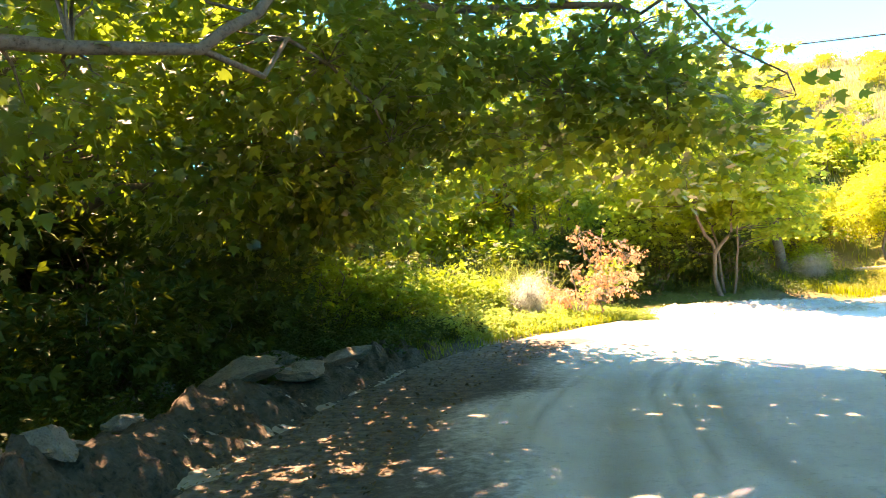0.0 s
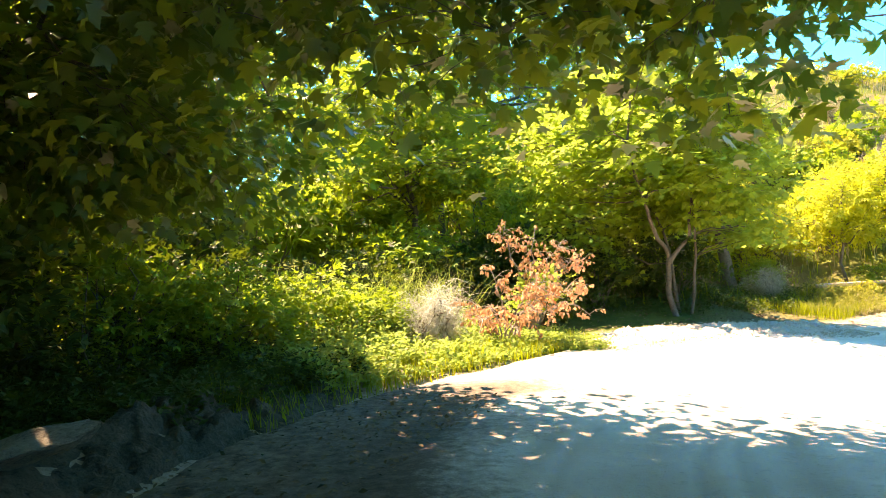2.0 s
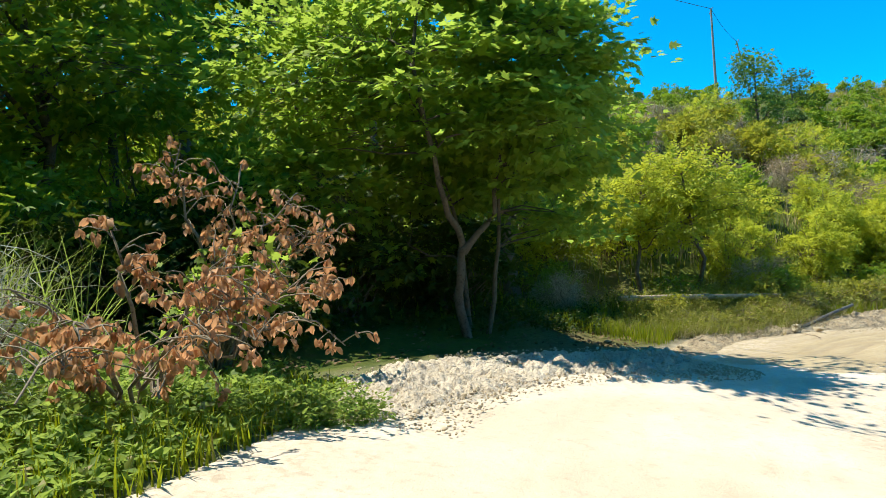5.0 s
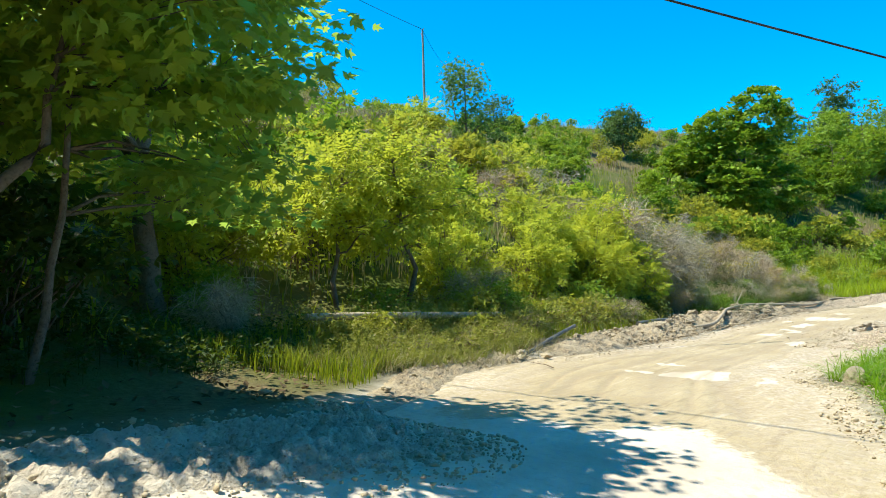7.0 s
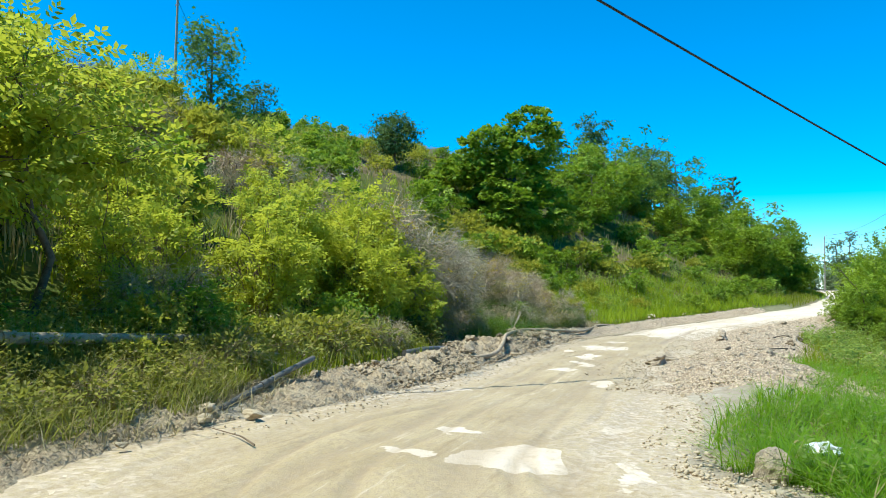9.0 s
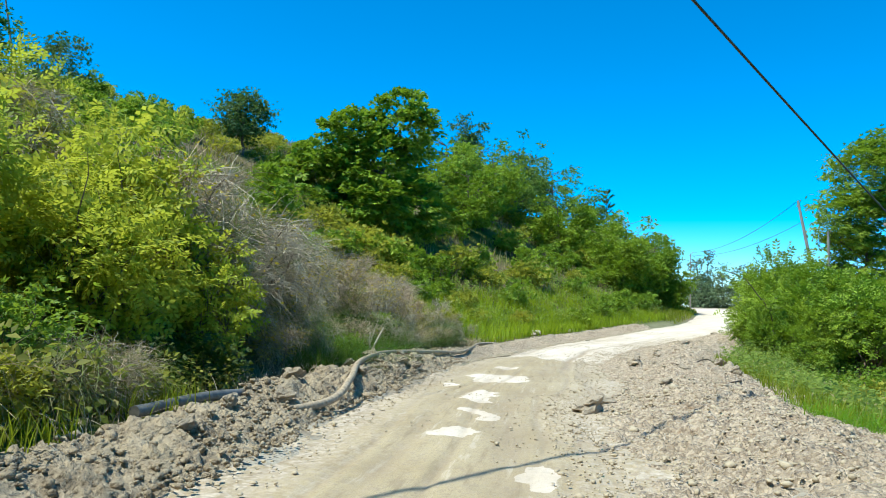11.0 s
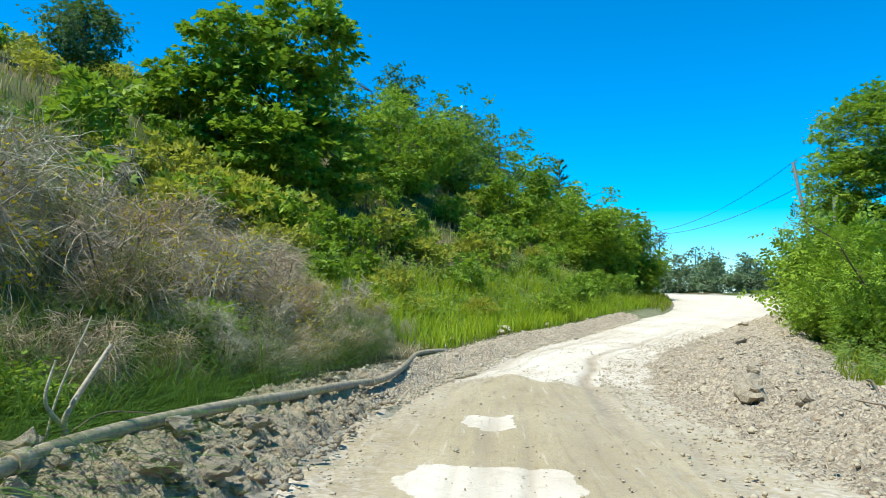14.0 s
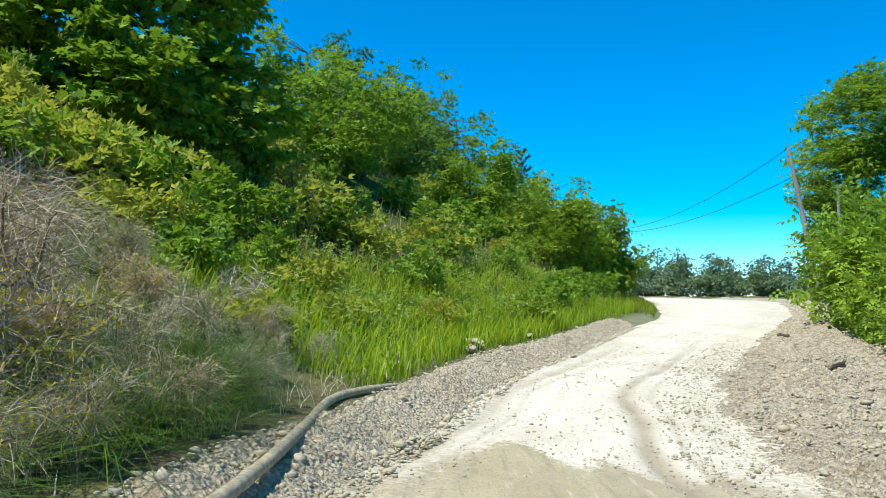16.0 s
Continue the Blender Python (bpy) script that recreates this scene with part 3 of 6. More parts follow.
def build_road():
    """The limestone track, draped, with wheel ruts, damp mud and drier patches."""
    fine = np.arange(20, len(S_C) - 1, 0.5)
    lat = np.linspace(-1.05, 1.05, 97)
    cx = np.stack([at_station(S_C[:, k], fine) for k in (0, 1)], -1)
    nx = np.stack([at_station(S_N[:, k], fine) for k in (0, 1)], -1)
    w = at_station(S_W, fine)
    P = cx[:, None] + nx[:, None] * (w[:, None, None] * lat[None, :, None])
    X, Y = P[..., 0], P[..., 1]
    zl, zr = at_station(S_ZL, fine), at_station(S_ZR, fine)
    f = (np.clip(lat, -1, 1) + 1) / 2
    Z = zr[:, None] * (1 - f[None]) + zl[:, None] * f[None]
    U = w[:, None] * lat[None]
    # two pairs of wheel ruts that follow the road
    rut = np.zeros_like(X)
    for centre, wide in ((1.6, 0.22), (-0.2, 0.22), (0.75, 0.12), (-1.2, 0.15), (1.05, 0.05), (0.4, 0.05), (-0.55, 0.06), (-0.85, 0.05), (1.85, 0.05)):
        drift = 0.35 * vnoise(fine * 0.06, fine * 0 + centre * 7, 21)
        rut = np.maximum(rut, np.exp(-((U - centre - drift[:, None]) / wide) ** 2) * (0.6 + 0.8 * vnoise(fine * 0.13, fine * 0 + 3 * centre, 9))[:, None])
    rut = rut * np.interp(X, [0, 34, 38, 60], [1, 1, 0.35, 0.2])
    # the deep tracks that curve up out of the dip
    for xs, ys, wide, deep in (([33, 36, 38, 40.4, 43.7, 45.4, 51, 56], [18.0, 17.9, 17.75, 17.5, 17.0, 16.3, 13.6, 11.2], 0.14, 1.6), ([33, 36, 38, 40.4, 43.7, 45.4, 51, 56], [17.6, 17.5, 17.35, 17.15, 16.6, 15.85, 13.1, 10.7], 0.06, 0.8),
                               ([36, 38, 40.5, 44, 47, 52], [20.55, 20.35, 19.6, 18.6, 17.3, 15.0], 0.15, 1.3), ([38, 40.5, 44, 47, 52], [19.95, 19.25, 18.25, 16.9, 14.6], 0.07, 0.6)):
        line = np.interp(X, xs, ys) + 0.25 * vnoise(X * 0.4, X * 0 + 2.0, 23)
        rut = np.maximum(rut, np.exp(-((Y - line) / wide) ** 2) * deep * np.interp(X, [33, 36.5, 47, 56], [0, 1, 0.7, 0]) * (0.85 + 0.5 * vnoise(X * 2.0, Y * 2.0, 24)))
    rut = rut * np.where((Y > 11) & (X < 13.5), 0.2, 1.0)
    edge = np.clip((np.abs(lat)[None] - 0.96) / 0.09, 0, 1) ** 2
    Z = Z - 0.030 * rut + 0.035 * fbm(X * 0.9, Y * 0.9, 3, 31) + 0.012 * fbm(X * 6, Y * 6, 2, 41) - 0.12 * edge
    damp = np.interp(X + 3.4 * vnoise(Y * 0.9, X * 0.12, 55) + 1.2 * vnoise(Y * 2.6, X * 0.4, 56), [11.0, 12.4, 15, 36, 38.4, 40.4], [0, 0.95, 1.25, 1.25, 1.0, 0])
    damp = damp * (Y > 14) * (0.98 + 0.45 * vnoise(X * 0.42, Y * 0.55, 51) + 0.3 * vnoise(X * 1.3, Y * 1.5, 53))
    damp = np.where(X < 6, 0.0, damp)
    dry = np.zeros_like(X)
    WX = X + 0.36 * vnoise(X * 1.5, Y * 1.5, 57) + 0.22 * vnoise(X * 4.3, Y * 4.3, 58)
    WY = Y + 0.36 * vnoise(X * 1.5, Y * 1.5, 59) + 0.22 * vnoise(X * 4.3, Y * 4.3, 60)
    for px, py, rx, ry in ((16.5, 18.15, 0.52, 0.44), (17.3, 19.04, 0.16, 0.16), (16.1, 19.0, 0.15, 0.28), (16.1, 17.2, 0.45, 0.10), (18.3, 17.56, 0.22, 0.12), (32.05, 19.3, 1.2, 0.66), (28.5, 19.3, 0.95, 0.32),
                           (32.04, 20.72, 0.4, 0.16), (30.4, 20.7, 0.26, 0.13), (30.15, 20.23, 0.32, 0.17), (35.3, 19.25, 0.55, 0.4), (26.2, 19.1, 0.5, 0.16), (24.6, 19.2, 0.5, 0.2), (20.2, 19.9, 0.3, 0.12), (22.6, 18.3, 0.5, 0.13)):
        dry = np.maximum(dry, np.clip((1.0 - np.abs((WX - px) / rx) ** 3 - np.abs((WY - py) / ry) ** 3) * 3, 0, 1))
    wet = np.clip(damp - 1.3 * dry, 0, 1)
    gravel = np.clip(np.interp(lat, [-1, -0.6, -0.25, 0.5, 0.85, 1], [1.1, 0.85, 0.2, 0.15, 0.8, 1.1])[None] * (1.0 + 0.9 * vnoise(X * 0.5, Y * 0.5, 71)), 0, 1)
    gravel = gravel * np.where(X < 8, np.clip((Y - 12.5) / 4.0, 0.2, 1), 1.0)
    n, m = X.shape
    i, j = np.meshgrid(np.arange(n - 1), np.arange(m - 1), indexing="ij")
    faces = np.stack([i * m + j, i * m + j + 1, (i + 1) * m + j + 1, (i + 1) * m + j], -1).reshape(-1, 4)[:, ::-1]
    me = mesh_from("road", np.stack([X, Y, Z + 0.02], -1).reshape(-1, 3), [faces], M_ROAD, True)
    # soil along the hill side, which also darkens the shaded start
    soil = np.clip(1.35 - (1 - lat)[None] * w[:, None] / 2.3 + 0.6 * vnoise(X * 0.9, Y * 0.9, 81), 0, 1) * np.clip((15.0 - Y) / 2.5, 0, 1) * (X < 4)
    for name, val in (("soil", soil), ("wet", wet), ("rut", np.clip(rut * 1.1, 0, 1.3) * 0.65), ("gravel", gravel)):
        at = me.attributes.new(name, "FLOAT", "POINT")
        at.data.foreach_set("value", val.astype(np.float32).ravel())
    put("road", me, label="unpaved limestone track, damp tan mud in the dip", category="road", kind="structure")


build_ground()
build_road()


# ---------------------------------------------------------------- kinds of plants
def grow_tree(name, label, base, trunk_path, trunk_r, lobes, clumps, per, clump_r, leaf_size, template, leaf, bark=None, limbs=7, seed=1,
              group="", category="tree", stems=(), tilt=0.6, droop=0.15, shell=0.5, squash=0.5, extra=()):
    """A tree about its foot at base: trunk with limbs and twigs, and a crown of leaf clumps."""
    rng = np.random.default_rng(seed)
    bark = bark or M_BARK
    root = thing(name, label, category, base, group)
    centres, out = clumps_in(rng, lobes, clumps, shell)
    if len(extra):
        centres = np.concatenate([centres, np.array(extra, float)])
        out = np.concatenate([out, rng.normal(0, 0.5, (len(extra), 3))])
    wood = Soup()
    paths = [(np.asarray(trunk_path, float), trunk_r)] + [(np.asarray(p, float), r) for p, r in stems]
    nodes, nrad = [], []
    for p, r in paths:
        t = np.linspace(0, len(p) - 1, 4 * (len(p) - 1) + 1)
        q = np.stack([np.interp(t, np.arange(len(p)), p[:, k]) for k in range(3)], -1)
        q[1:-1] += rng.normal(0, r * 0.35, (len(q) - 2, 3))
        rad = r * np.linspace(1, 0.35, len(q))
        rad[0] *= 1.35
        tube(wood, q, rad, 8)
        nodes += list(q[len(q) // 3:])
        nrad += list(rad[len(q) // 3:])
    nodes, nrad = np.array(nodes), np.array(nrad)
    pick = centres[rng.choice(len(centres), min(limbs, len(centres)), replace=False)]
    ln, lr = [], []
    for c in pick:
        cost = np.linalg.norm(nodes - c, axis=1) + 1.2 * np.maximum(0, nodes[:, 2] - c[2] + 0.2)
        k = cost.argmin()
        p = arc(nodes[k], c, 0.10 * np.linalg.norm(nodes[k] - c), 7, 0.05 * np.linalg.norm(nodes[k] - c), rng)
        rad = np.linspace(nrad[k] * 0.6, max(0.008, nrad[k] * 0.12), 7)
        tube(wood, p, rad, 6, False)
        ln += list(p[2:])
        lr += list(rad[2:])
    alln, allr = np.concatenate([nodes, np.array(ln)]), np.concatenate([nrad, np.array(lr)])
    for c in centres:
        k = (np.linalg.norm(alln - c, axis=1) + 0.6 * np.maximum(0, alln[:, 2] - c[2])).argmin()
        L = np.linalg.norm(alln[k] - c)
        tube(wood, arc(alln[k], c, 0.06 * L, 4, 0.05 * L, rng), np.linspace(min(0.02, allr[k] * 0.6), 0.004, 4), 4, False)
    put("trunk", wood.mesh("trunk", bark, True), root)
    soup = crown_leaves(rng, centres, out, per, clump_r, leaf_size, template, droop, tilt, squash)
    put("crown", soup.mesh("crown", leaf), root)
    return root


def make_bush(name, label, radius, tall, clumps, per, leaf_size, template, leaf, seed, group="bushes on the slope", droop=0.1, tilt=0.7, clump_r=None, flowers=0, lanky=0.0):
    """A bush at the origin: many stems from the ground, an uneven head of leaf clumps."""
    rng = np.random.default_rng(seed)
    root = thing(name, label, "bush", (0, 0, 0), group)
    lobes = [((0, 0, tall * 0.48), (radius * 0.8, radius * 0.8, tall * 0.46))]
    for _ in range(4):
        a = rng.uniform(0, 6.28)
        r = rng.uniform(0.35, 0.65) * radius
        h = rng.uniform(0.3, 0.75) * tall
        lobes.append(((r * math.cos(a), r * math.sin(a), h), (radius * 0.5, radius * 0.5, tall * rng.uniform(0.22, 0.36))))
    c, d = clumps_in(rng, lobes, clumps, 0.45)
    c[:, 2] = np.maximum(c[:, 2], 0.12 * tall)
    if lanky:
        k = rng.choice(len(c), len(c) // 8, replace=False)
        c[k, 2] += rng.uniform(0.1, 1, len(k)) * lanky * tall
    wood = Soup()
    for k in range(0, len(c), 2 if clumps > 60 else 4):
        b = np.array([rng.normal(0, 0.14 * radius), rng.normal(0, 0.14 * radius), -0.25])
        L = np.linalg.norm(c[k] - b)
        tube(wood, arc(b, c[k], 0.10 * L, 6, 0.03 * L, rng), np.linspace(0.012 + 0.006 * L, 0.004, 6), 4, False)
    put("wood", wood.mesh("wood", M_TWIG, True), root, kind="stuff")
    soup = crown_leaves(rng, c, d, per, clump_r or radius * 0.33, leaf_size, template, droop, tilt, 0.42)
    put("foliage", soup.mesh("foliage", leaf), root)
    if flowers:
        fs = Soup()
        k = rng.choice(len(c), flowers)
        top = c[k] + d[k] * radius * 0.2 + rng.normal(0, 0.16 * radius, (flowers, 3))
        leaves(fs, rng, top, d[k] + np.array([0, 0, 1.0]), 0.055, t_spray(), 1.0)
        put("blossom", fs.mesh("blossom", L_FLOWER), root, "small yellow flowers", kind="stuff")
    return root


def make_broom(name, label, radius, tall, strands, mat, seed, droop=0.55, width=0.006, group="dry bushes on the slope", flowers=0, green=0.0):
    """A dry broom bush: hundreds of thin arching switches from a few woody stems."""
    rng = np.random.default_rng(seed)
    root = thing(name, label, "dry bush", (0, 0, 0), group)
    wood = Soup()
    heads = []
    for _ in range(18 if strands > 1000 else 6):
        a, r = rng.uniform(0, 6.28), radius * rng.uniform(0.1, 0.7)
        tip = np.array([r * math.cos(a), r * math.sin(a), tall * rng.uniform(0.35, 0.8)])
        b = np.array([rng.normal(0, 0.15), rng.normal(0, 0.15), -0.25])
        p = arc(b, tip, 0.12 * tall, 7, 0.06, rng)
        tube(wood, p, np.linspace(0.028, 0.008, 7), 5, False)
        heads += list(p[3:])
    put("wood", wood.mesh("wood", M_TWIG, True), root, kind="stuff")
    heads = np.array(heads)
    k = rng.integers(0, len(heads), strands)
    o = heads[k] + rng.normal(0, 0.08, (strands, 3))
    d = heads[k] * np.array([0.7, 0.7, 0.25]) + rng.normal(0, 0.95, (strands, 3)) + np.array([0, 0, 0.3])
    d /= np.linalg.norm(d, axis=1)[:, None]
    L = radius * rng.uniform(0.15, 0.52, strands)
    seg = 4
    t = np.linspace(0, 1, seg)[None, :, None]
    pts = o[:, None] + d[:, None] * (L[:, None, None] * t)
    pts[..., 2] -= droop * (L[:, None] * t[..., 0] ** 2) * rng.uniform(0.3, 1.3, strands)[:, None]
    pts += np.cumsum(rng.normal(0, 0.024 * radius, pts.shape), 1)
    side_v = np.cross(d, rng.normal(0, 1, (strands, 3)))
    side_v /= np.linalg.norm(side_v, axis=1)[:, None]
    wdt = (width * rng.uniform(0.5, 1.3, strands))[:, None, None] * np.linspace(1, 0.25, seg)[None, :, None]
    v = np.stack([pts - side_v[:, None] * wdt, pts + side_v[:, None] * wdt], 2).reshape(strands, -1, 3)
    alive = vnoise(heads[k][:, 0] * 1.3 + seed, heads[k][:, 1] * 1.3, seed) + 0.25 * rng.normal(0, 1, strands) > 0.5 - green
    for label, which, m in (("twig_mass", ~alive, mat), ("green_switch_mass", alive, L_SWITCH)):
        n = int(which.sum())
        if n > 10:
            q = np.arange(seg - 1)[None, :] * 2 + (np.arange(n) * seg * 2)[:, None]
            f = np.stack([q, q + 1, q + 3, q + 2], -1).reshape(-1, 4)
            put(label, mesh_from(label, v[which].reshape(-1, 3), [f], m), root, kind="stuff")
    if flowers:
        fs = Soup()
        kk = rng.integers(0, strands, flowers)
        leaves(fs, rng, pts[kk, -2], np.tile([0, 0, 1.0], (flowers, 1)), 0.05, t_spray(), 1.0)
        put("blossom", fs.mesh("blossom", L_FLOWER), root, "scattered yellow flowers", kind="stuff")
    return root


def blades(soup, rng, pos, tall, width, lean=0.35, seg=3):
    n = len(pos)
    h = tall * rng.uniform(0.45, 1.15, n)
    a = rng.uniform(0, 6.28, n)
    d = np.stack([np.cos(a), np.sin(a), np.zeros(n)], -1)
    side = np.stack([-np.sin(a), np.cos(a), np.zeros(n)], -1)
    lean = lean * rng.uniform(0.2, 1.5, n)
    t = np.linspace(0, 1, seg + 1)
    pts = pos[:, None] + d[:, None] * (h * lean)[:, None, None] * (t**1.8)[None, :, None]
    pts[..., 2] += h[:, None] * (t * (1 - 0.25 * lean[:, None] * t))
    wd = width * rng.uniform(0.6, 1.3, n)[:, None, None] * np.array([0.8, 1, 0.7, 0.12][:seg + 1])[None, :, None]
    v = np.stack([pts - side[:, None] * wd, pts + side[:, None] * wd], 2).reshape(-1, 3)
    q = np.arange(seg)[None, :] * 2 + (np.arange(n) * (seg + 1) * 2)[:, None]
    soup.add(v, np.stack([q, q + 1, q + 3, q + 2], -1).reshape(-1, 4))


def grass_field(name, label, count, area, tall, width, mat, seed, lean=0.35, patchy=0.0, category="grass", off_rubble=False):
    """Blades over a part of the plan; area(rng, n) gives places, patchy thins them out."""
    rng = np.random.default_rng(seed)
    xy = area(rng, count)
    if patchy:
        keep = vnoise(xy[:, 0] * 0.9, xy[:, 1] * 0.9, seed) + 0.5 * vnoise(xy[:, 0] * 2.7, xy[:, 1] * 2.7, seed + 1) > patchy - 0.5
        xy = xy[keep]
    if off_rubble:
        st, u = locate(xy[:, 0], xy[:, 1])
        xy = xy[-u - at_station(S_W, st) > at_station(S_RUB, st) - 0.15 + 0.8 * vnoise(xy[:, 0] * 1.3, xy[:, 1] * 1.3, 8)]
    z = height(xy[:, 0], xy[:, 1])
    soup = Soup()
    blades(soup, rng, np.stack([xy[:, 0], xy[:, 1], z - 0.02], -1), tall, width, lean)
    put(name, soup.mesh(name, mat), label=label, category=category, kind="stuff")


def herb_field(name, label, stems, area, tall, leaf_size, mat, seed, per=12, slope=None, patchy=0.0, off_rubble=False):
    """Leafy weeds: upright stalks set with small leaves; slope(xy) scales their height."""
    rng = np.random.default_rng(seed)
    xy = area(rng, stems)
    if patchy:
        xy = xy[vnoise(xy[:, 0] * 0.8, xy[:, 1] * 0.8, seed) + 0.5 * vnoise(xy[:, 0] * 2.4, xy[:, 1] * 2.4, seed + 1) > patchy - 0.5]
    if off_rubble:
        st, u = locate(xy[:, 0], xy[:, 1])
        xy = xy[-u - at_station(S_W, st) > at_station(S_RUB, st) - 0.1]
    n = len(xy)
    z = height(xy[:, 0], xy[:, 1])
    h = tall * rng.uniform(0.4, 1.1, n) * (slope(xy) if slope else 1)
    lean = rng.normal(0, 0.18, (n, 2))
    t = rng.uniform(0.15, 1.0, (n, per))
    p = np.stack([xy[:, None, 0] + lean[:, None, 0] * t * h[:, None], xy[:, None, 1] + lean[:, None, 1] * t * h[:, None], z[:, None] + t * h[:, None]], -1)
    p[..., :2] += rng.normal(0, 0.03, p[..., :2].shape)
    a = rng.uniform(0, 6.28, (n, per))
    ax = np.stack([np.cos(a), np.sin(a), 0.5 * rng.random((n, per))], -1)
    soup = Soup()
    leaves(soup, rng, p.reshape(-1, 3), ax.reshape(-1, 3), leaf_size, t_simple(0.45), 0.6)
    blades(soup, rng, np.stack([xy[:, 0], xy[:, 1], z - 0.02], -1), tall * 0.8 * (slope(xy) if slope else 1), 0.004, 0.2)
    put(name, soup.mesh(name, mat), label=label, category="weeds", kind="stuff")


def band(s0, s1, d0, d1, side=1):
    """Places beside the road: stations s0 to s1, d0 to d1 metres beyond its edge; side 1 is the hill."""
    def area(rng, n):
        st = rng.uniform(s0 * 24, s1 * 24, n)
        d = rng.uniform(d0, d1, n)
        c = np.stack([at_station(S_C[:, k], st) for k in (0, 1)], -1)
        nn = np.stack([at_station(S_N[:, k], st) for k in (0, 1)], -1)
        w = at_station(S_W, st)
        return c + nn * (side * (w + d))[:, None]
    return area


def disc(x, y, rx, ry):
    def area(rng, n):
        a, r = rng.uniform(0, 6.28, n), np.sqrt(rng.random(n))
        return np.stack([x + rx * r * np.cos(a), y + ry * r * np.sin(a)], -1)
    return area


def place(proto, x, y, scale=1.0, turn=None, sink=0.05, first=[], rng=random.Random(5), squash=1.0, label=""):
    """Stands a copy of a plant on the ground; the first use takes the plant itself."""
    turn = rng.uniform(0, 360) if turn is None else turn
    s = Matrix.Diagonal((scale, scale, scale * squash, 1))
    m = pose(x, y, gz(x, y) - sink, rng.uniform(-5, 5), rng.uniform(-5, 5), turn) @ s
    if proto.name in first:
        ob = copy_thing(proto, pose(0, 0, 0))
    else:
        first.append(proto.name)
        ob = proto
    ob.matrix_basis = m
    return tagged(ob, label)


# ---------------------------------------------------------------- trees of the grove and the slope
# the large overhanging tree beside the start of the road
ob_x, ob_y, ob_z = -8.0, 11.0, gz(-8.0, 11.0)


def rel(lobes):
    """Ellipsoids given on the plan, taken relative to the foot of the overhanging tree."""
    return [((x - ob_x, y - ob_y, z - ob_z), r) for (x, y, z), r in lobes]


def relp(pts):
    return [(x - ob_x, y - ob_y, z - ob_z) for x, y, z in pts]


rc = random.Random(14)
grow_tree("overhanging_tree", "large plane tree with broad dark green leaves, arching over the road", (ob_x, ob_y, ob_z),
          relp([(-8.0, 11.0, ob_z - 0.3), (-7.8, 10.9, 2.6), (-7.2, 11.0, 4.0), (-5.6, 10.8, 6.2), (-3.8, 10.5, 8.2)]), 0.38,
          rel([((-2.8, 11.4, 4.3), (2.6, 3.4, 2.2)), ((1.0, 9.4, 8.0), (4.6, 5.6, 1.4)), ((1.4, 10.5, 3.95), (3.2, 1.4, 1.2)), ((3.3, 10.0, 3.7), (1.4, 1.0, 1.1)), ((-4.4, 6.8, 4.4), (2.8, 3.0, 2.0)),
               ((-2.6, 13.4, 3.2), (1.9, 2.0, 1.4)), ((-7.0, 13.0, 7.3), (4.5, 5.0, 2.6)), ((-0.6, 12.6, 5.8), (2.4, 2.4, 1.4)), ((-2.0, 13.9, 4.9), (2.2, 2.0, 1.5)), ((-1.2, 9.0, 4.6), (2.4, 2.4, 1.3)), ((-0.9, 13.4, 3.2), (1.7, 1.7, 1.2)), ((-1.9, 12.2, 3.2), (1.5, 1.6, 1.2)), ((-0.7, 13.6, 5.3), (1.4, 1.5, 1.0)), ((-1.9, 15.6, 4.0), (1.6, 1.2, 1.4))]),
          1500, 32, 0.62, 0.155, t_lobed(), L_CANOPY, limbs=44, seed=3, shell=0.25, squash=0.45, tilt=0.45, droop=0.25,
          stems=[(relp([(-7.4, 11.0, 3.2), (-5.4, 7.4, 3.9), (-3.4, 4.9, 3.55), (-1.7, 5.7, 3.5), (-0.9, 6.2, 4.2), (0.8, 7.6, 5.2)]), 0.085), (relp([(-7.2, 11.0, 3.8), (-3.8, 11.6, 4.9), (0.0, 11.2, 5.6), (3.0, 10.1, 4.9)]), 0.14)],
          extra=relp([(3.8, 9.0, 2.9), (4.1, 8.7, 2.75), (3.3, 10.3, 2.75), (4.1, 9.3, 3.1), (2.6, 10.8, 2.9), (4.4, 8.4, 3.0), (3.4, 8.6, 3.2), (0.6, 11.1, 2.8), (1.3, 10.9, 2.75), (2.1, 10.8, 2.7), (2.9, 10.6, 2.75), (3.7, 10.2, 2.6), (4.5, 9.9, 2.7), (-0.1, 11.3, 2.9), (1.8, 10.2, 3.0), (3.4, 10.6, 2.4), (3.65, 10.35, 2.25), (3.9, 10.2, 2.45), (3.1, 10.9, 2.55), (4.1, 10.0, 2.3)] + [(rc.uniform(-1.2, 4.3), rc.uniform(9.4, 11.6), rc.uniform(3.1, 5.2)) for _ in range(60)]))

# a second tree across the road, added out of view to shade the start
shade = grow_tree("shade_tree", "tall broadleaf tree added out of view to shade the road", (7.6, 1.5, gz(7.6, 1.5)), [(0, 0, -0.3), (-0.3, 0.5, 3.0), (-1.5, 1.5, 6.0), (-3.0, 3.0, 8.6)], 0.3,
          [((-4.6, 4.6, 8.8), (4.8, 6.0, 1.5)), ((-6.5, 9.0, 8.6), (3.6, 3.6, 1.3)), ((-7.6, 0.5, 8.4), (4.0, 4.5, 1.5)), ((-10.6, 5.4, 9.6), (2.2, 2.6, 0.9))], 560, 40, 0.8, 0.30, t_simple(0.75), L_CANOPY, limbs=18, seed=5, shell=0.2)

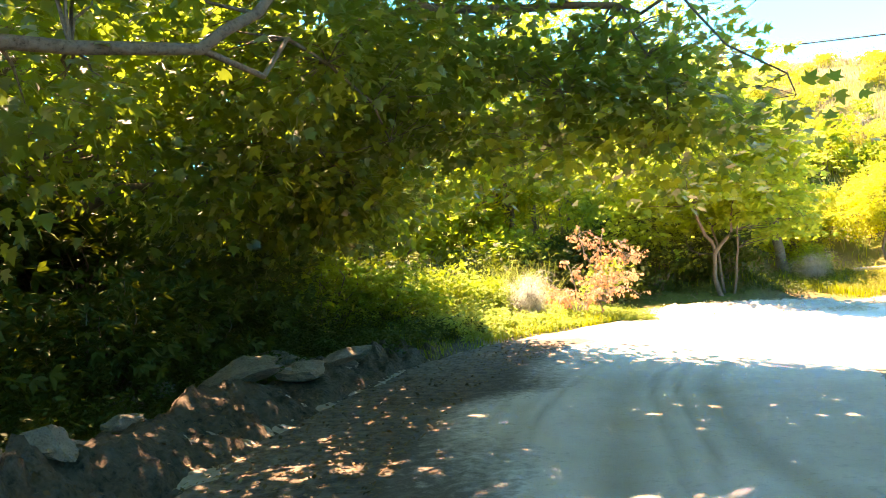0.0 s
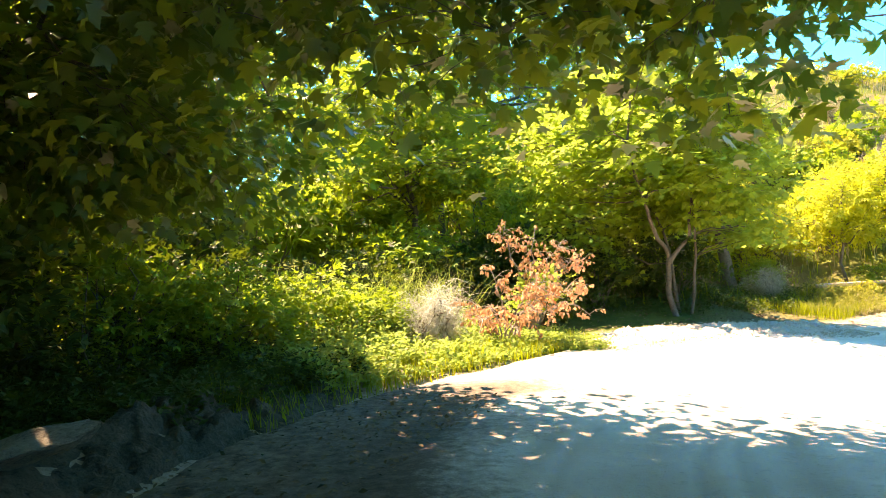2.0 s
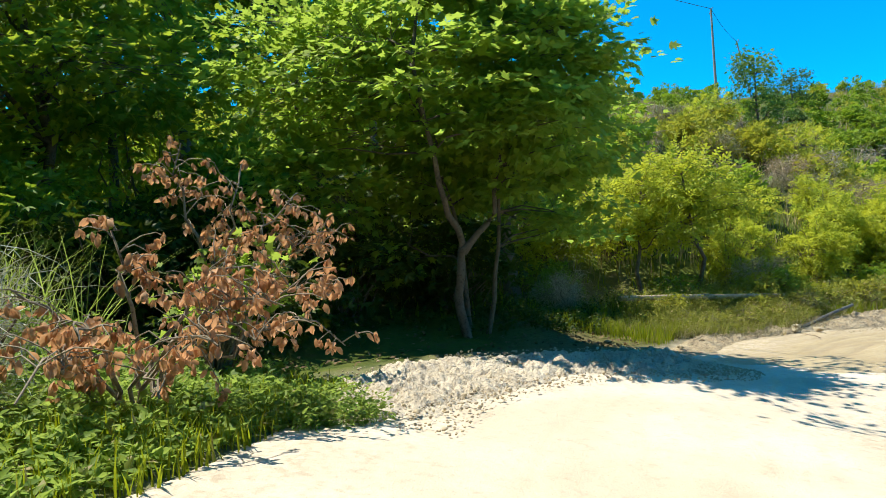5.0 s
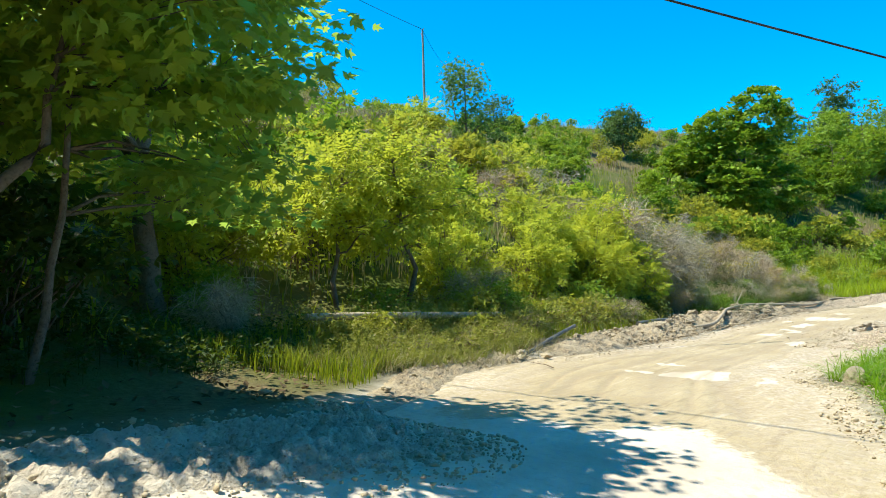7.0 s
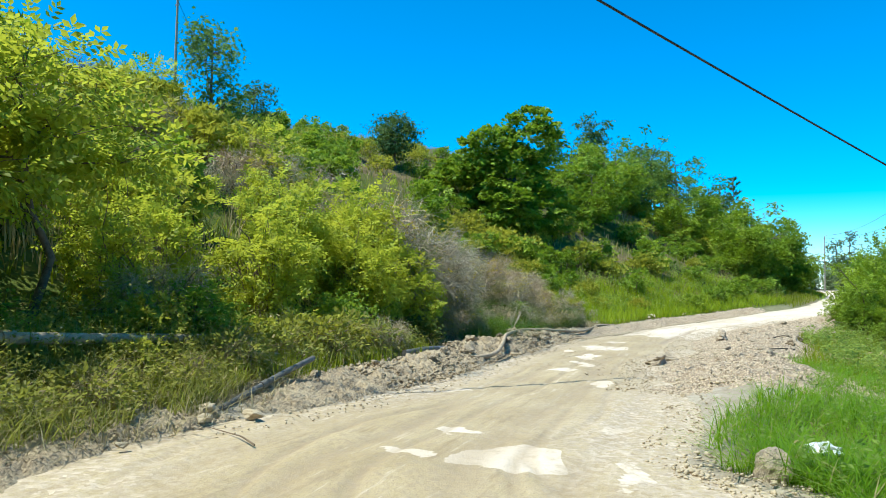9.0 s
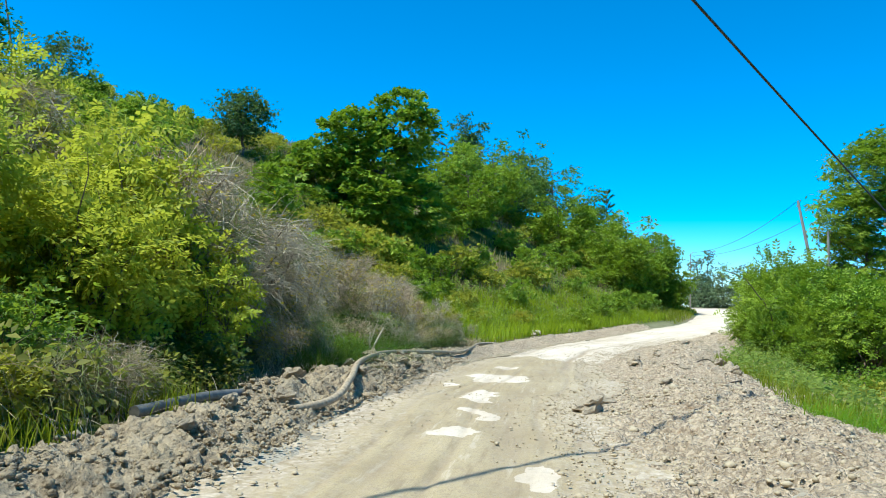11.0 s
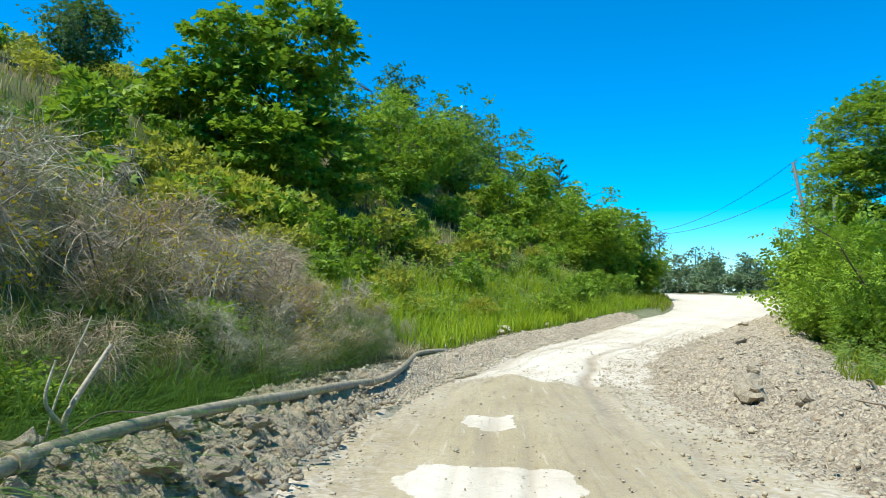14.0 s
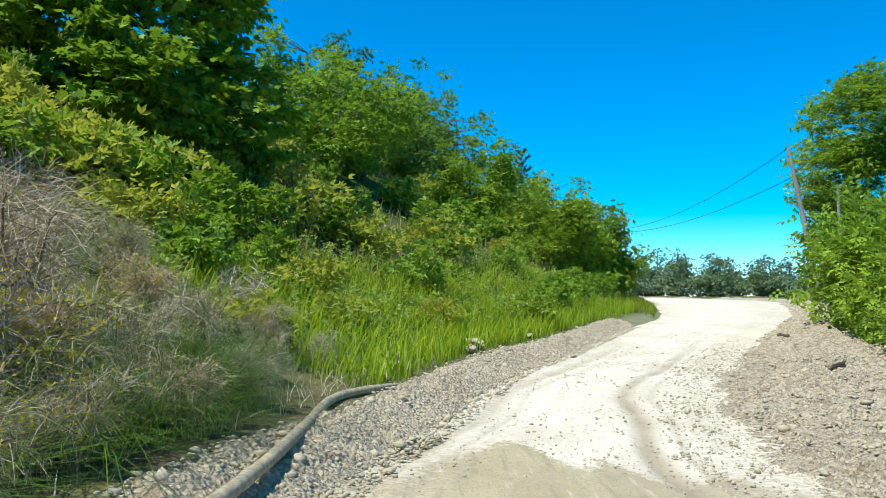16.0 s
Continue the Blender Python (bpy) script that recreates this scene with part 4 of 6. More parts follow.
# unseen copies behind and beside, added to keep skylight out of the shade
for x, y, turn in ((-5.5, -5.0, 200), (8.5, -9.0, 20), (-3.0, -14.0, 150), (13.5, 3.0, 70), (14.0, -5.0, 300)):
    copy_thing(shade, pose(x, y, gz(x, y), 0, 0, turn))

# the small plane tree at the bend, several stems from one foot
ga = gz(7.6, 20.3)
grow_tree("plane_tree", "young plane tree with forked pale stems and yellow-green lobed leaves", (7.7, 20.4, ga),
          [(0, 0, -0.3), (-0.06, 0, 0.7), (-0.02, -0.1, 1.35), (-0.45, -0.3, 2.2), (-0.8, -0.4, 4.0)], 0.08,
          [((0.5, 0.3, 3.9), (2.0, 2.0, 1.8)), ((0.9, -0.8, 3.2), (1.0, 1.0, 1.1)), ((-1.3, 1.5, 4.0), (1.7, 1.5, 1.6)), ((0.3, 0.4, 5.7), (1.1, 1.1, 0.8)), ((1.0, -0.5, 2.3), (0.7, 0.7, 0.4)), ((-1.5, 1.5, 2.5), (1.3, 1.1, 0.9)), ((-0.6, 1.7, 1.6), (1.1, 1.0, 0.8)), ((0.8, 1.1, 2.9), (1.3, 1.3, 1.2)), ((1.5, -0.5, 4.2), (1.2, 1.2, 1.1)), ((1.2, 0.1, 5.1), (0.9, 0.9, 0.6)), ((1.7, -0.3, 2.7), (0.9, 0.9, 0.4)), ((2.5, 0.2, 3.2), (0.9, 0.9, 0.8)), ((2.3, 0.4, 4.2), (0.9, 0.9, 0.6)), ((2.7, 0.4, 2.0), (0.6, 0.6, 0.3)), ((2.2, 0.0, 1.65), (0.8, 0.7, 0.4)), ((2.8, 0.5, 1.4), (0.6, 0.6, 0.3))],
          520, 44, 0.46, 0.135, t_lobed(), L_PLANE, M_BARK, limbs=18, seed=8, shell=0.5, squash=0.18, tilt=0.36, droop=0.2,
          stems=[([(-0.02, -0.1, 1.25), (0.45, -0.3, 1.8), (0.7, -0.3, 3.2)], 0.055), ([(0.35, 0.1, -0.3), (0.75, 0.1, 1.3), (0.9, 0.2, 3.4)], 0.045), ([(0.2, 0.2, -0.3), (0.3, 0.5, 1.5), (-0.1, 0.8, 3.5)], 0.05), ([(-0.8, -0.4, 3.8), (-0.3, 0.1, 5.4), (0.2, 0.4, 6.8)], 0.03)],
          extra=[(0.4 + rc.gauss(0, 1.0), 0.4 + rc.gauss(0, 1.0), rc.uniform(5.2, 7.2)) for _ in range(28)])

GROVE = "trees of the grove behind the bend"
for k, (x, y, h, r, lab) in enumerate([(3.6, 27.3, 9.0, 0.11, "slender grove tree with light green foliage"), (5.4, 29.2, 11.2, 0.19, "dark-trunked grove tree with light green foliage"),
                                       (2.4, 24.4, 7.4, 0.10, "forked grove tree with a thin bent trunk"), (12.0, 25.4, 7.0, 0.20, "grove tree with a thick dark trunk and drooping boughs"),
                                       (-2.6, 21.0, 8.5, 0.16, "grove tree with leaves darkened for the shade"), (-6.5, 17.5, 9.0, 0.2, "grove tree with leaves darkened for the shade"),
                                       (8.4, 30.0, 11.5, 0.15, "tall grove tree with light green foliage"), (-0.5, 28.0, 9.5, 0.16, "tall grove tree with light green foliage"),
                                       (-5.0, 26.0, 9.5, 0.16, "tall grove tree with light green foliage"), (-11.0, 22.0, 10.0, 0.2, "grove tree with leaves darkened for the shade"), (11.2, 31.5, 11.0, 0.16, "tall grove tree with light green foliage"), (1.0, 33.0, 10.5, 0.17, "tall grove tree with light green foliage"),
                                       # these three stand out of view, added to close off skylight
                                       (-11.5, 13.0, 9.5, 0.22, "grove tree with leaves darkened for the shade"), (-10.0, 5.0, 9.0, 0.2, "grove tree with leaves darkened for the shade"), (-11.0, -4.0, 9.0, 0.2, "grove tree with leaves darkened for the shade")]):
    g = gz(x, y)
    top = h - 1.4
    low = 0.30 if k != 3 else 0.12
    # these take the darker canopy leaf, the shade put into their colour
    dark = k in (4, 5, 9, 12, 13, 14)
    lobes = [((0, 0, h * 0.72), (2.3, 2.3, h * 0.28)), ((1.2, -1.0, h * (low + 0.12)), (1.7, 1.6, h * 0.13)), ((-1.4, -0.8, h * 0.46), (1.7, 1.7, h * 0.16)), ((0.9, 1.0, h * 0.5), (1.8, 1.8, h * 0.16)), ((-0.6, 1.2, h * 0.3), (1.4, 1.4, h * 0.12))]
    if k == 3:
        lobes = [((-1.1, 0.7, 5.2), (1.5, 1.5, 1.3)), ((-1.6, -0.4, 3.5), (1.2, 1.2, 0.8)), ((-0.3, -0.9, 2.3), (1.0, 0.7, 0.4)), ((0.5, -0.6, 1.6), (0.8, 0.6, 0.3))]
    if dark:
        lobes.append(((0.4, -0.4, h * 0.3), (2.6, 2.6, h * 0.2)))
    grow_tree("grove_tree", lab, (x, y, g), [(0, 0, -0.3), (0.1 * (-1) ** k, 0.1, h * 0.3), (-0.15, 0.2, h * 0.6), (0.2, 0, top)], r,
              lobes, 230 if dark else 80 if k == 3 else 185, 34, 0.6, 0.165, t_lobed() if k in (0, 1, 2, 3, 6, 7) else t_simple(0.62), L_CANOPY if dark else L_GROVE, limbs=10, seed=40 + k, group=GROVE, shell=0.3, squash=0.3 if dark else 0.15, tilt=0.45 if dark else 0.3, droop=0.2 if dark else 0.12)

# trees higher up the slope and beyond
g3 = gz(53.4, 27.2)
grow_tree("broadleaf_tree", "dense dark green broadleaf tree on the slope", (53.4, 27.4, g3), [(0, 0, -0.3), (0.1, 0, 2.0), (0.2, 0.1, 5.0)], 0.18,
          [((-0.2, 0.6, 3.4), (2.9, 2.7, 2.5)), ((0.7, -0.8, 6.0), (2.2, 2.0, 2.0)), ((-1.3, 1.5, 5.2), (1.9, 1.9, 1.7)), ((0.6, -1.6, 1.7), (2.6, 1.8, 1.7)), ((1.1, -1.6, 7.1), (1.1, 1.1, 0.9)), ((-0.8, 3.2, 3.4), (2.2, 1.9, 1.9)), ((-1.6, -0.4, 1.6), (2.4, 2.0, 1.4))],
          480, 44, 0.42, 0.22, t_lobed(), L_DARK, limbs=14, seed=60, shell=0.6, squash=0.3, tilt=0.5, droop=0.2)
g = gz(55.2, 36.3)
grow_tree("round_tree", "small round dark green tree on the ridge", (55.2, 36.3, g), [(0, 0, -0.3), (0, 0, 1.2), (0.1, 0, 2.6)], 0.1,
          [((0, 0, 2.3), (1.6, 1.6, 1.5)), ((0.5, 0.5, 3.1), (1.1, 1.1, 0.9))], 110, 26, 0.5, 0.2, t_spray(), L_CONIFER, seed=61)
g = gz(33.8, 35.0)
grow_tree("ridge_tree", "airy small tree with upright twigs near the ridge", (33.8, 35.0, g), [(0, 0, -0.3), (0.1, 0, 1.6), (0, 0, 4.2)], 0.08,
          [((0, 0, 3.0), (1.2, 1.2, 1.6)), ((0.5, -0.3, 1.5), (1.5, 1.4, 0.6)), ((-0.6, 0.2, 3.8), (0.7, 0.7, 0.9)), ((0.7, 0.2, 3.6), (0.6, 0.6, 0.9))], 84, 22, 0.30, 0.16, t_spray(), L_TALL, seed=62, droop=-0.7, shell=0.3, squash=1.1)
for k, (x, y, h) in enumerate([(47.5, 42.5, 3.4), (41.0, 38.0, 1.6)]):
    grow_tree("juniper", "low dark juniper on the ridge", (x, y, gz(x, y)), [(0, 0, -0.3), (0, 0, h * 0.4), (0.1, 0, h * 0.8)], 0.07,
              [((0, 0, h * 0.5), (h * 0.42, h * 0.42, h * 0.42))], 60, 24, 0.4, 0.17, t_spray(), L_CONIFER, seed=70 + k, group="junipers on the ridge")
FAR = "trees along the far slope"
for k, (x, y, h, w, m) in enumerate([(78.0, 21.5, 7.8, 2.6, L_TALL), (82.5, 18.6, 7.6, 2.3, L_TALL), (70.5, 23.0, 5.8, 2.6, L_GREEN), (80.5, 26.5, 8.2, 1.8, L_CONIFER), (87.0, 15.5, 6.9, 1.8, L_TALL), (89.5, 12.2, 5.6, 1.9, L_DARK), (92.5, 9.6, 4.6, 2.0, L_GREEN), (75.0, 24.5, 6.0, 2.4, L_DARK), (66.5, 26.0, 5.4, 2.4, L_GREEN), (84.5, 14.6, 5.6, 2.2, L_GREEN), (80.5, 9.6, 5.2, 2.2, L_GREEN), (76.5, 10.8, 4.6, 2.2, L_DARK), (87.5, 9.4, 6.6, 2.2, L_DARK), (83.5, 11.8, 6.6, 2.3, L_GREEN), (72.5, 13.0, 4.6, 2.2, L_DARK), (77.8, 8.8, 3.4, 1.6, L_GREEN),
                                     (86.0, 21.5, 6.5, 1.9, L_CONIFER), (74.0, 18.0, 4.6, 2.3, L_DARK), (79.0, 14.5, 4.4, 2.2, L_DARK), (63.5, 24.0, 4.4, 2.5, L_DARK), (94.0, 14.0, 4.8, 2.0, L_GREEN), (85.5, 11.0, 3.8, 1.9, L_GREEN)]):
    grow_tree("slope_tree", "leafy mid-green tree on the far slope", (x, y, gz(x, y)), [(0, 0, -0.3), (0.1, 0, h * 0.4), (0, 0.1, h * 0.85)], 0.1,
              [((0, 0, h * 0.42), (w * 0.9, w * 0.9, h * 0.36)), ((-0.4 * w, 0.2 * w, h * 0.3), (w * 0.8, w * 0.8, h * 0.26))]
              + [((0.75 * w * math.cos(2.1 * q + k), 0.75 * w * math.sin(2.1 * q + k), h * (0.62 + 0.07 * q)), (w * 0.34, w * 0.34, h * 0.26)) for q in range(4)],
              150, 26, 0.48, 0.26, t_spray(), m, seed=80 + k, group=FAR, shell=0.5, droop=-0.3 if m is L_TALL else -0.1, squash=0.6)


def grow_pine(x, y, h, seed):
    """A pine: straight stem, tiers of short boughs with needle tufts."""
    rng = np.random.default_rng(seed)
    root = thing("pine", "slim young pine standing above the bushes", "tree", (x, y, gz(x, y)))
    wood, green = Soup(), Soup()
    tube(wood, [(0, 0, -0.3), (0, 0, h * 0.5), (0.05, 0, h)], [0.13, 0.08, 0.02], 7)
    for z in np.arange(h * 0.3, h - 0.15, 0.55):
        reach = 0.3 + 2.0 * (1 - z / h)
        for a in rng.uniform(0, 6.28, 6):
            tip = np.array([math.cos(a) * reach, math.sin(a) * reach, z + 0.65 * reach])
            p = arc((0, 0, z), tip, -0.12 * reach, 5, 0.02, rng)
            tube(wood, p, np.linspace(0.03, 0.01, 5), 4, False)
            n = 42
            t = rng.uniform(0.35, 1.0, n)[:, None]
            pos = np.array([0, 0, z]) * (1 - t) + tip * t
            leaves(green, rng, pos, np.tile(tip - np.array([0, 0, z]), (n, 1)) / reach * 1.3 + rng.normal(0, 0.4, (n, 3)) + np.array([0, 0, 0.4]), 0.34, t_simple(0.13), 1.0)
    put("trunk", wood.mesh("trunk", M_BARK, True), root)
    put("needle_mass", green.mesh("needle_mass", L_CONIFER), root, kind="stuff")


grow_pine(91.3, 13.1, 11.4 - gz(91.3, 13.1), 3)

# the tree and bushes on the outer side of the far road
g = gz(78.0, -6.6)
grow_tree("roadside_tree", "tall dense roadside tree with rounded green crown", (78.0, -6.6, g), [(0, 0, -0.3), (0.1, 0, 3.0), (0, 0.2, 8.0)], 0.22,
          [((0, 0, 10.7), (3.7, 3.6, 3.4)), ((-0.8, 2.2, 7.4), (2.8, 2.6, 2.6)), ((0.6, -1.6, 7.0), (3.4, 3.4, 3.2)), ((0, 0.4, 3.8), (3.2, 3.0, 2.8)), ((-0.4, -0.6, 13.2), (2.0, 2.0, 1.5))],
          640, 30, 0.62, 0.30, t_spray(), L_DARK, limbs=14, seed=90, shell=0.5, squash=0.35, tilt=0.4)
g = gz(45.6, 9.5)
grow_tree("ash_sapling", "leaning young ash with feathery leaves over the rubble", (45.6, 9.5, g), [(0, 0, -0.3), (-0.3, 0.6, 1.9), (-0.9, 1.6, 3.0), (-1.7, 2.7, 3.4)], 0.03,
          [((-1.6, 2.6, 3.35), (0.3, 0.4, 0.1)), ((-0.9, 1.6, 2.95), (0.3, 0.3, 0.2)), ((-0.3, 0.6, 2.2), (0.5, 0.5, 0.5))], 24, 8, 0.15, 0.30, t_pinnate(), L_DARK, limbs=4, seed=93, shell=0.2)
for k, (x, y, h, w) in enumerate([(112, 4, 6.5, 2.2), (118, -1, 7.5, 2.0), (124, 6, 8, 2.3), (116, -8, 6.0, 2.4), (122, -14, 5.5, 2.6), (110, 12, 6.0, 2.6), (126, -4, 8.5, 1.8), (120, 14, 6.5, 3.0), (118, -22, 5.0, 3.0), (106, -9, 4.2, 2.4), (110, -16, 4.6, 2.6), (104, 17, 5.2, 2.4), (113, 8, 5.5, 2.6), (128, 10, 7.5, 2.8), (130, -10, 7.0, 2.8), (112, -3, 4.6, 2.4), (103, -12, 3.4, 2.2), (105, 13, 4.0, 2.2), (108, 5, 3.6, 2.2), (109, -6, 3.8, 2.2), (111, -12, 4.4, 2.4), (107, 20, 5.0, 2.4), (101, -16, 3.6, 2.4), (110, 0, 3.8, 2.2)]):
    grow_tree("distant_tree", "distant tree beyond the crest of the road, haze put into its leaf colour", (x, y, gz(x, y)), [(0, 0, -0.3), (0.1, 0, h * 0.4), (0, 0.1, h * 0.9)], 0.12,
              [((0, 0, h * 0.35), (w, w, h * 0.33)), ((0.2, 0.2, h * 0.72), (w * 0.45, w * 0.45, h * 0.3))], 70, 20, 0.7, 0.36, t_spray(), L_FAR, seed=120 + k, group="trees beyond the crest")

# ---------------------------------------------------------------- bushes
BY = [make_bush("acacia_bush", "tall yellow-green acacia bush with feathery leaves", 1.7, 3.0, 100, 9, 0.40, t_pinnate(), L_YELLOW, 200 + k, lanky=0.5, tilt=0.75, clump_r=0.26) for k in range(3)]
BG = [make_bush("green_bush", "dense mid-green leafy bush", 1.3, 1.9, 100, 17, 0.145, t_spray(), L_GREEN, 210 + k, tilt=0.5) for k in range(2)]
BD = [make_bush("dark_bush", "bush with leaf colour darkened for the shade", 1.2, 1.6, 80, 15, 0.17, t_spray(), L_SHADED, 220 + k) for k in range(2)]
BR = [make_broom("dry_broom", "grey-brown dry broom bush with arching switches", 1.5, 2.1, 3000, L_BROOM, 240 + k, width=0.0055, flowers=(30, 260, 1300)[k], green=(0.05, 0.18, 0.36)[k]) for k in range(3)]
BN = [make_bush("ash_bush", "lush green bush with feathery leaves beside the rubble", 1.7, 2.8, 150, 10, 0.36, t_pinnate(), L_DARK, 226 + k, lanky=0.2, tilt=0.7, clump_r=0.45, group="bushes on the outer side") for k in range(2)]
BP = [make_broom("pale_dry_bush", "pale grey leafless dry bush", 0.75, 1.2, 3000, L_PALEBUSH, 250, width=0.0035, group="dry bushes by the road")]
# lighter ones for the distance
FG = [make_bush("slope_bush", "mid-green leafy bush on the slope", 1.3, 1.9, 48, 9, 0.275, t_spray(), L_GREEN, 260 + k, tilt=0.9, clump_r=0.28) for k in range(3)]
FF = [make_bush("slope_broom", "yellow-green broom bush with a few yellow flowers", 1.2, 1.5, 50, 8, 0.225, t_spray(), L_BROOMLEAF, 270 + k, tilt=0.9, flowers=26, clump_r=0.32, droop=-0.3) for k in range(3)]
FD = [make_bush("slope_dark_bush", "dark green bush on the slope", 1.3, 1.8, 48, 9, 0.275, t_spray(), L_DARK, 280 + k, tilt=0.9, clump_r=0.28) for k in range(2)]
FY = [make_bush("slope_acacia", "yellow-green acacia bush on the slope", 1.5, 2.5, 56, 6, 0.40, t_pinnate(), L_YELLOW, 285 + k, tilt=0.8, clump_r=0.4, lanky=0.2) for k in range(2)]
FR = [make_broom("slope_dry_broom", "grey-brown dry bush on the slope", 1.3, 1.6, 520, L_BROOM, 290 + k, width=0.012) for k in range(2)]
rb = random.Random(11)

# acacia thicket at the foot of the slope
for x, y, s in [(13.2, 27.0, 1.35), (18.4, 24.4, 0.7), (19.8, 25.2, 0.75), (21.6, 24.0, 0.85), (23.2, 25.2, 0.8), (20.6, 27.0, 0.7), (17.4, 28.0, 1.1), (24.5, 24.0, 0.7), (14.0, 27.6, 1.0), (23.8, 28.0, 0.65), (26.8, 27.2, 0.75), (24.5, 23.6, 0.75), (25.1, 24.1, 0.75), (26.0, 24.9, 1.05), (27.0, 25.2, 0.95), (26.5, 24.2, 0.85), (26.9, 23.4, 0.62)]:
    place(rb.choice(BY), x, y, s * (0.8 if x < 22 else 0.9))
for x, y, s in [(18.4, 23.0, 0.5), (22.4, 22.9, 0.55), (16.0, 24.0, 0.5), (25.2, 22.6, 0.5), (13.0, 25.4, 0.6), (23.8, 22.5, 0.4)]:
    place(rb.choice(BD if x > 23 else BG), x, y, s)
for x, y, s in [(14.3, 22.75, 0.3), (16.6, 22.45, 0.3), (19.4, 22.8, 0.45), (20.6, 22.6, 0.5), (21.6, 22.4, 0.4), (17.4, 22.9, 0.4), (22.8, 22.3, 0.42)]:
    place(rb.choice(FF + BR[:1]), x, y, s)
acacia = grow_tree("acacia_tree", "small acacia tree with bright yellow-green feathery leaves", (15.2, 24.5, gz(15.2, 24.5)), [(0, 0, -0.3), (-0.15, 0, 0.9), (0.1, 0.1, 1.9), (0.2, 0, 3.0)], 0.06,
                   [((0.1, 0, 2.8), (1.1, 1.1, 0.7)), ((-0.8, 0.3, 2.2), (0.9, 0.9, 0.4)), ((0.8, -0.2, 2.0), (0.9, 0.9, 0.4)), ((0.2, 0.1, 3.4), (0.5, 0.5, 0.4))],
                   90, 11, 0.25, 0.34, t_pinnate(), L_YELLOW, limbs=14, seed=95, group="acacia trees below the slope", tilt=0.6, shell=0.4)
copy_thing(acacia, pose(17.1, 24.5, gz(17.1, 24.5), 0, 0, 130) @ Matrix.Scale(1.05, 4))
# dry broom along the road
for x, y, s in [(29.8, 25.6, 1.4), (31.4, 26.0, 1.35), (33.0, 26.6, 1.1), (34.6, 25.6, 1.1), (38.2, 24.9, 1.0), (40.4, 23.9, 0.85), (38.6, 22.6, 0.7), (37.0, 22.5, 0.6), (27.7, 23.8, 1.35), (28.8, 23.7, 1.3), (28.6, 25.0, 1.4), (27.6, 24.8, 1.3), (29.2, 23.0, 0.8), (28.1, 22.8, 0.55), (29.6, 22.6, 0.5), (35.2, 23.6, 0.85), (37.4, 23.5, 0.95), (39.4, 23.4, 0.8), (33.2, 24.2, 0.9), (36.2, 25.0, 1.0), (41.4, 22.3, 0.55), (40.0, 22.4, 0.5), (42.8, 21.9, 0.4), (31.6, 25.4, 0.9),
                (35.4, 22.6, 0.42), (36.4, 22.2, 0.36), (38.0, 21.9, 0.4), (39.4, 21.8, 0.42), (34.4, 22.7, 0.45), (33.0, 22.9, 0.5), (31.6, 23.4, 0.6), (42.0, 21.6, 0.34), (40.8, 21.5, 0.36), (43.4, 21.2, 0.3), (37.2, 22.0, 0.42), (36.0, 22.9, 0.5),
                (18.2, 23.6, 0.55), (12.4, 24.0, 0.6), (29.0, 30.0, 0.9), (33.5, 31.5, 0.8)]:
    place(rb.choice(BR), x, y, s)
BS = [make_broom("straw_bush", "tall tuft of straw-coloured dry grass", 1.1, 1.5, 1500, L_STRAW, 255, group="dry bushes on the slope")]
for x, y, s in [(28.6, 25.8, 1.5), (27.6, 25.9, 1.5), (28.6, 26.8, 1.4), (29.8, 27.6, 1.4), (31.2, 28.2, 1.2), (32.8, 28.6, 1.1), (30.4, 29.6, 1.15), (34.2, 29.4, 1.0), (28.6, 28.8, 1.1), (36.0, 28.8, 0.9), (33.0, 33.5, 1.0), (36.5, 34.6, 1.0), (30.0, 34.0, 1.0), (40.0, 37.0, 0.9), (44.0, 40.0, 1.0), (19.0, 30.0, 1.0), (22.0, 30.6, 1.1), (25.0, 30.2, 1.1), (20.5, 33.0, 1.2), (24.0, 33.6, 1.1), (27.5, 32.4, 1.2), (29.0, 36.5, 1.1), (25.0, 37.0, 1.2), (33.0, 37.6, 1.0), (38.0, 40.5, 1.0), (21.0, 36.8, 1.2), (27.0, 29.4, 0.9)]:
    place(BS[0], x, y, s)
for x, y, s in [(38.0, 25.6, 0.9), (39.6, 25.2, 0.85), (36.4, 26.3, 1.0), (41.2, 24.8, 0.75), (33.6, 25.4, 0.9), (43.4, 24.0, 0.6), (42.2, 23.2, 0.5)]:
    place(BR[2], x, y, s)
# low undergrowth at the dry brooms' feet, mostly dark bushes standing in for shade
for x, y, s in [(38.0, 23.2, 0.6), (39.5, 22.9, 0.55), (41.0, 22.8, 0.5), (42.5, 22.4, 0.45), (36.5, 23.1, 0.6), (35.0, 22.9, 0.6), (33.5, 23.2, 0.6), (32.0, 22.8, 0.5), (40.2, 24.2, 0.7), (37.0, 24.4, 0.7), (43.6, 21.9, 0.4), (30.6, 22.6, 0.45)]:
    place(rb.choice(BG + BD + BD), x, y, s * 0.75)
# half-dry brambles over the edge of the hollow
bramble = make_broom("bramble_mound", "olive mound of half-dry brambles and bindweed", 1.0, 0.75, 1500, L_STRAW, 258, droop=0.9, width=0.005, group="bramble mounds beside the road", green=0.3)
rngb = np.random.default_rng(259)
cb, db = clumps_in(rngb, [((0, 0, 0.32), (1.0, 0.9, 0.42)), ((0.5, 0.3, 0.45), (0.5, 0.5, 0.35))], 70, 0.6)
cb[:, 2] = np.maximum(cb[:, 2], 0.1)
put("foliage", crown_leaves(rngb, cb, db, 15, 0.17, 0.10, t_simple(0.6), 0.0, 0.7, 0.5).mesh("foliage", L_OLIVE), bramble)
